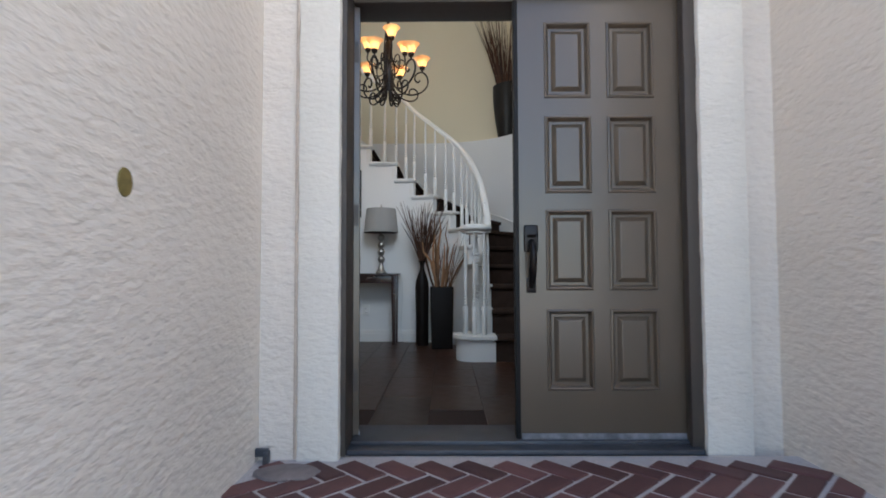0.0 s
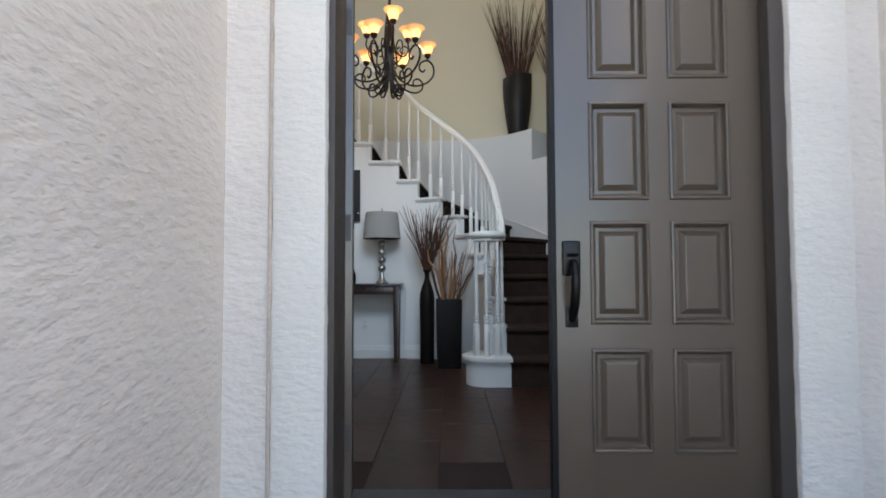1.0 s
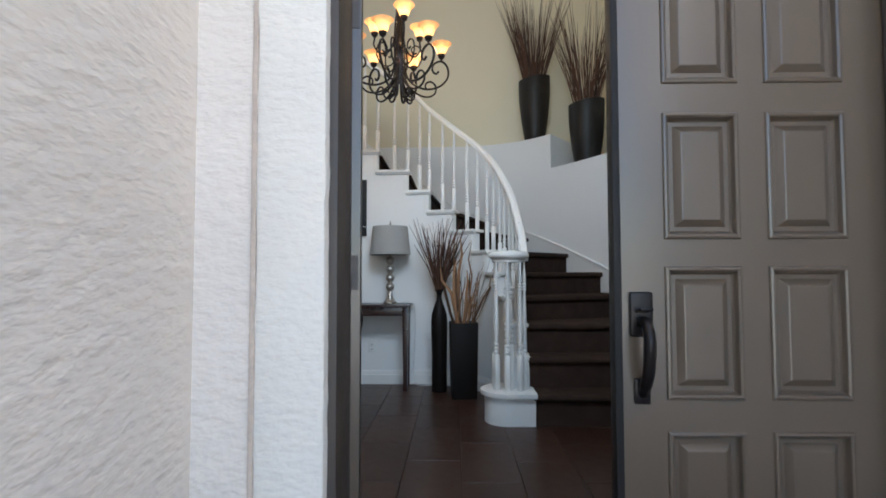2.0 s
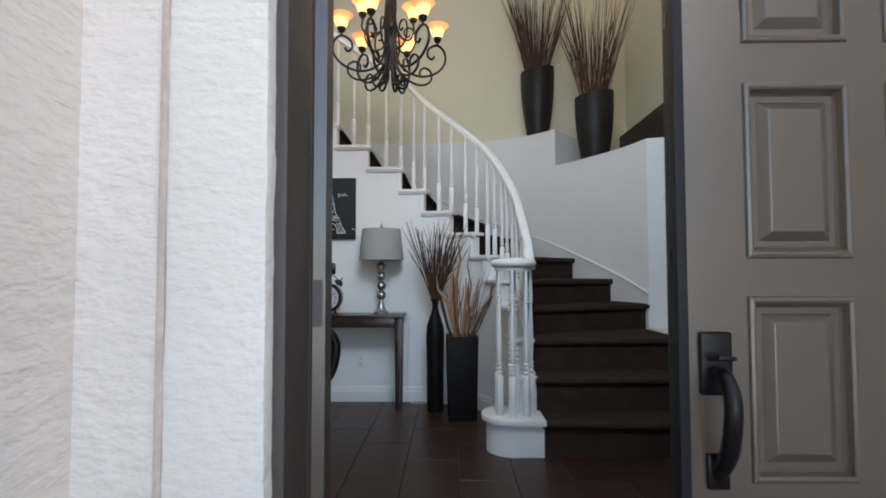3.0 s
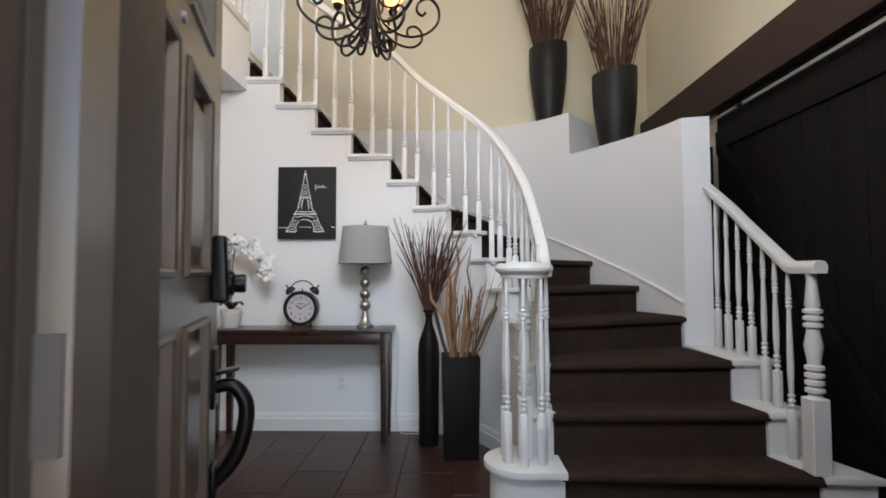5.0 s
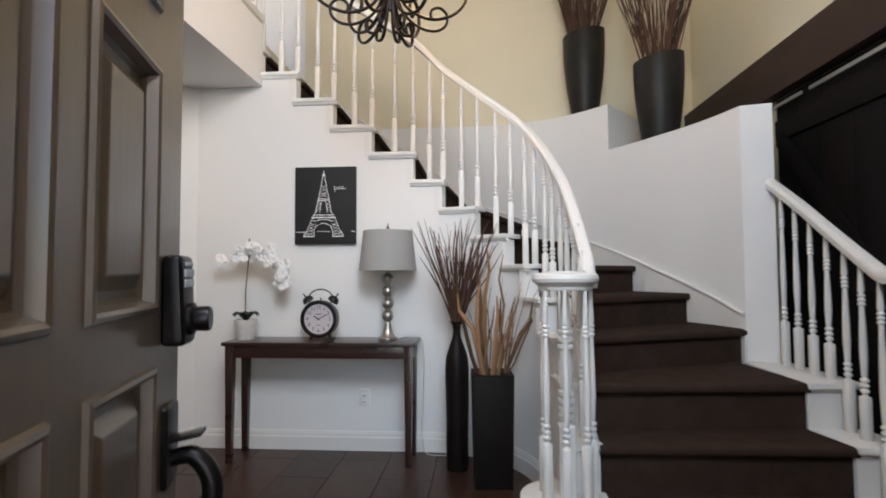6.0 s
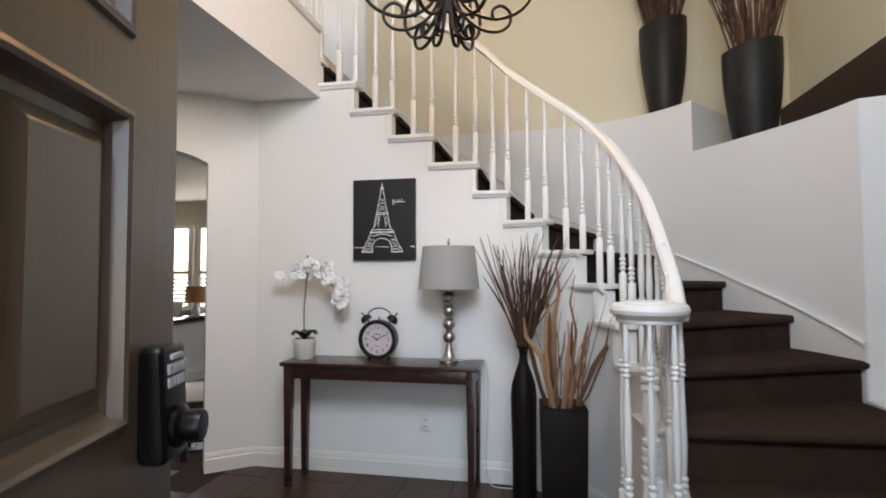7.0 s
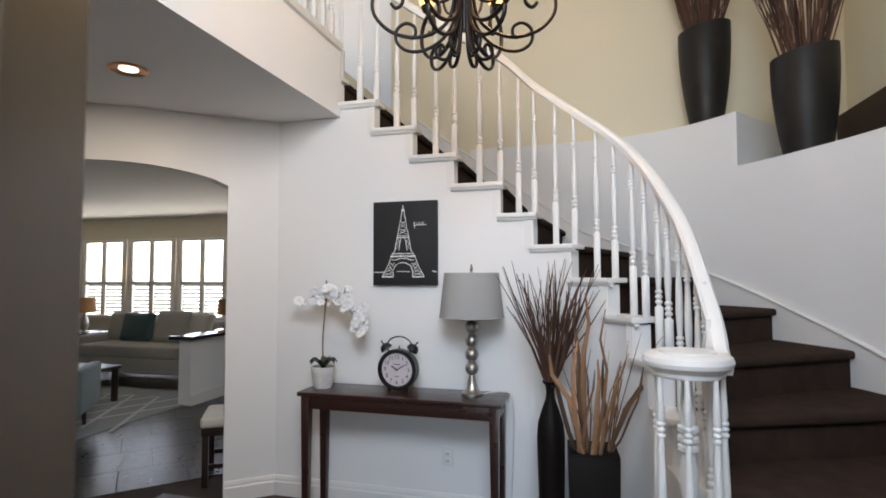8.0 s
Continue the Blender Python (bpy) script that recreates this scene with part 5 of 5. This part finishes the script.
def cushion(x, y, z, w, h, material, label, tilt, turn=0):
    own = box(-w / 2, w / 2, -0.09, 0.09, 0, h, 0.06, seg=4)
    bmesh.ops.subdivide_edges(own, edges=own.edges[:], cuts=1, use_grid_fill=True)
    for v in own.verts:
        u, t = abs(v.co.x) / (w / 2), abs(v.co.z - h / 2) / (h / 2)
        v.co.y *= max(0.25, 1 - 0.75 * max(u, t) ** 3)
    return tagged(part("cushion", own, material, m=pose(x, y, z, -tilt, 0, turn)), label, "cushion", group="sofa cushions")


cushion(-6.62, 8.86, 0.53, 0.48, 0.40, "sofa", "plump grey-beige cushion on the sofa", 14)
cushion(-6.28, 8.78, 0.53, 0.50, 0.40, "teal", "dark teal cushion on the sofa", 16, 6)
cushion(-5.72, 8.80, 0.53, 0.58, 0.44, "sofa", "large grey-beige cushion on the sofa", 16, -4)
cushion(-5.30, 8.80, 0.53, 0.50, 0.42, "cream_seat", "cream cushion on the sofa", 20, -12)


def side_lamp(x, y, z0):
    t = thing("side_table", "small dark wooden side table by the sofa", "side table", pose(x, y, 0), group="side tables")
    part("tabletop", box(-0.25, 0.25, -0.25, 0.25, z0 - 0.03, z0, 0.005), "dark_wood", t)
    for a in (-0.21, 0.21):
        for b in (-0.21, 0.21):
            part("leg", box(a - 0.02, a + 0.02, b - 0.02, b + 0.02, 0, z0 - 0.031, 0.002), "dark_wood", t)
    l = thing("table_lamp", "table lamp with an orange-brown drum shade", "table lamp", pose(x, y, z0), group="living room lamps")
    part("base", lathe([(0, 0), (0.07, 0), (0.07, 0.015), (0.03, 0.03), (0.06, 0.10), (0.05, 0.20), (0.015, 0.26), (0.012, 0.36), (0, 0.36)], 20), "nickel", l)
    part("shade", lathe([(0.15, 0.30), (0.135, 0.52), (0.13, 0.52), (0.145, 0.30), (0.15, 0.30)], 28), "orange_shade", l)


side_lamp(-7.46, 9.0, 0.60)
side_lamp(-4.98, 9.1, 0.60)
rug = thing("rug", "grey-blue rug with a pale lattice pattern", "rug", pose(-5.6, 7.25, 0))
part("field", box(-1.6, 1.15, -0.9, 1.0, -0.004, 0.010, 0.003), "rug", rug)
for i in range(7):
    for s in (-1, 1):
        part("pattern_band", box(-0.02, 0.02, -0.72, 0.72, 0.0, 0.0035, m=Matrix.Translation((-1.25 + i * 0.36, 0.03, 0.0095)) @ pose(0, 0, 0, 0, 0, s * 28)), "rug_line", rug, smooth=False)
ct = thing("coffee_table", "low dark coffee table on the rug", "coffee table", pose(-5.75, 7.35, 0.01))
part("tabletop", box(-0.55, 0.45, -0.30, 0.30, 0.37, 0.41, 0.006), "dark_wood", ct)
for x in (-0.50, 0.40):
    for y in (-0.25, 0.25):
        part("leg", box(x - 0.025, x + 0.025, y - 0.025, y + 0.025, 0, 0.369, 0.003), "dark_wood", ct)
fv = thing("flower_vase", "round brown vase with yellow flowers", "vase", pose(-5.72, 7.25, 0.42))
part("body", lathe([(0, 0), (0.05, 0), (0.085, 0.07), (0.08, 0.14), (0.035, 0.20), (0.045, 0.24), (0.03, 0.235), (0, 0.20)], 20), "carafe", fv)
fb = bmesh.new()
rf = random.Random(8)
for i in range(26):
    lathe([(0, -0.02), (0.024, 0), (0.016, 0.018), (0, 0.022)], 8, bm=fb, m=Matrix.Translation((rf.gauss(0, 0.06), rf.gauss(0, 0.06), 0.32 + rf.uniform(-0.05, 0.06))))
part("bouquet", fb, "yellow", fv)
ac = thing("armchair", "grey-teal upholstered armchair seen from behind", "armchair", pose(-4.86, 6.36, 0, 0, 0, 35))
part("seat", box(-0.34, 0.34, -0.32, 0.34, 0.26, 0.44, 0.05, seg=3), "chair_teal", ac)
part("backrest", box(-0.36, 0.36, -0.40, -0.26, 0.20, 0.78, 0.05, seg=3), "chair_teal", ac)
for s in (-1, 1):
    part("arm", box(s * 0.36 - 0.05, s * 0.36 + 0.05, -0.34, 0.30, 0.22, 0.62, 0.04, seg=3), "chair_teal", ac)
    for y in (-0.30, 0.28):
        part("leg", tube([(s * 0.28, y, 0.0), (s * 0.27, y, 0.23)], [0.016, 0.026], 10), "dark_wood", ac)
hw = thing("half_wall", "white half wall with a polished black granite cap", "half wall", kind="structure")
part("wall", box(-4.52, -4.36, 7.66, 10.2, 0, 0.73), "wall_white", hw, smooth=False)
part("granite_cap", box(-4.60, -4.28, 7.58, 10.25, 0.732, 0.775, 0.012, seg=3), "granite", hw)
structure("baseboard", box(-4.353, -4.337, 7.66, 10.2, 0, 0.11), "gloss_white", "white baseboard of the half wall", "baseboard")
chair = thing("dining_chair", "dark wooden chair with a cream padded seat", "chair", pose(-2.57, 6.03, 0, 0, 0, 32))
part("seat", box(-0.20, 0.20, -0.20, 0.20, 0.40, 0.475, 0.03, seg=4), "cream_seat", chair)
part("seat_frame", box(-0.19, 0.19, -0.19, 0.19, 0.345, 0.401, 0.004), "dark_wood", chair)
for x in (-0.165, 0.165):
    for y in (-0.165, 0.165):
        part("leg", box(x - 0.02, x + 0.02, y - 0.02, y + 0.02, 0, 0.346, 0.003), "dark_wood", chair)
for y in (-0.165, 0.165):
    part("stretcher", box(-0.144, 0.144, y - 0.012, y + 0.012, 0.12, 0.15, 0.002), "dark_wood", chair)
dt = thing("dining_table", "round dark dining table with a polished top", "dining table", pose(-2.52, 6.60, 0))
part("tabletop", lathe([(0, 0.70), (0.40, 0.70), (0.43, 0.715), (0.43, 0.735), (0.425, 0.74), (0, 0.74)], 40), "granite", dt)
part("pedestal", lathe([(0, 0), (0.24, 0), (0.24, 0.02), (0.08, 0.06), (0.05, 0.20), (0.06, 0.60), (0.14, 0.699), (0, 0.699)], 28), "dark_wood", dt)
vent = thing("wall_vent", "small dark vent on the upper hall wall", "vent")
part("grille", box(-1.92, -1.83, 8.488, 8.499, 3.42, 3.48, 0.002), "black_wood", vent)

# ---------------------------------------------------------------- floors in pieces, last
structure("floor", box(-10.6, RIGHT_X + 0.2, 2.60, 10.6, -0.06, -0.006), "grout", "dark brown tile floor of the hall and living room", "floor")
FLOOR = bpy.data.objects["floor"]


def tile_mesh(w, d, t, name, material, chamfer=0.0016):
    own = bmesh.new()
    a, b, c = w / 2, d / 2, chamfer
    lo = [own.verts.new(p) for p in ((-a, -b, -t), (a, -b, -t), (a, b, -t), (-a, b, -t))]
    mid = [own.verts.new(p) for p in ((-a, -b, -c), (a, -b, -c), (a, b, -c), (-a, b, -c))]
    top = [own.verts.new(p) for p in ((-a + c, -b + c, 0), (a - c, -b + c, 0), (a - c, b - c, 0), (-a + c, b - c, 0))]
    for p, q in ((lo, mid), (mid, top)):
        for i in range(4):
            own.faces.new((p[i], p[(i + 1) % 4], q[(i + 1) % 4], q[i]))
    own.faces.new(top)
    return mesh_of(own, name, material, False)


TW, TD = 0.302, 0.605
T1 = tile_mesh(TW - 0.0035, TD - 0.0035, 0.006, "floor_tile", "tile")
rt = random.Random(5)
for i in range(-9, 7):
    for j in range(0, 7):
        x = 0.05 + i * TW
        y = 2.62 + TD * (j + 0.5) + (i % 2) * TD / 2 - TD / 2
        if y > 6.3 or (x > 0.5 and y > 5.0) or (x + y * 0 < -2.3 and y > 5.6) or x < -3.0 or x > 1.85 or y - TD / 2 < 2.58:
            continue
        shared("floor_tile", T1, FLOOR, pose(x, y, rt.uniform(-0.0006, 0.0004)))
T2 = tile_mesh(0.446, 0.446, 0.006, "living_tile", "liv_tile")
cnt = 0
for i in range(-14, 16):
    for j in range(-14, 16):
        u, v = (i + 0.5 * (j % 2)) * 0.45, j * 0.45
        x, y = -5.2 + u * 0.7071 - v * 0.7071, 7.0 + u * 0.7071 + v * 0.7071
        if not (-8.2 < x < -2.0 and 5.0 < y < 9.6) or (y - 5.85) * 0.776 - (x + 2.09) * 0.63 < 0.05 + 0.3 or x + y > 4.6:
            continue
        shared("living_tile", T2, FLOOR, pose(x, y, rt.uniform(-0.0008, 0.0004), 0, 0, 45))

# herringbone bricks of the porch
PAVE = bpy.data.objects["pavement"]
BW = 0.112
B1 = tile_mesh(2 * BW - 0.017, BW - 0.017, 0.05, "brick", "brick", 0.005)
rb = random.Random(9)
far = bmesh.new()
for i in range(-40, 60):
    for j in range(-40, 60):
        d = (i - j) % 4
        if d == 0:
            u, v, turn = i + 1.0, j + 0.5, 0
        elif d == 3:
            u, v, turn = i + 0.5, j + 1.0, 90
        else:
            continue
        x, y = (u + v) * 0.7071 * BW - 1.1, (v - u) * 0.7071 * BW + 0.55
        if not (-0.76 < x < 1.48 and -0.5 < y < 2.21):
            continue
        m = pose(x, y, -0.020 + rb.uniform(-0.003, 0.002), rb.uniform(-0.7, 0.7), rb.uniform(-0.7, 0.7), -45 + turn + rb.uniform(-1, 1))
        if y > 0.9:
            shared("brick", B1, PAVE, m)
        else:
            tmp = bmesh.new()
            tmp.from_mesh(B1)
            tmp.transform(m)
            merge(far, tmp)
tagged(part("far_bricks", far, "brick", PAVE, smooth=False), kind="stuff")
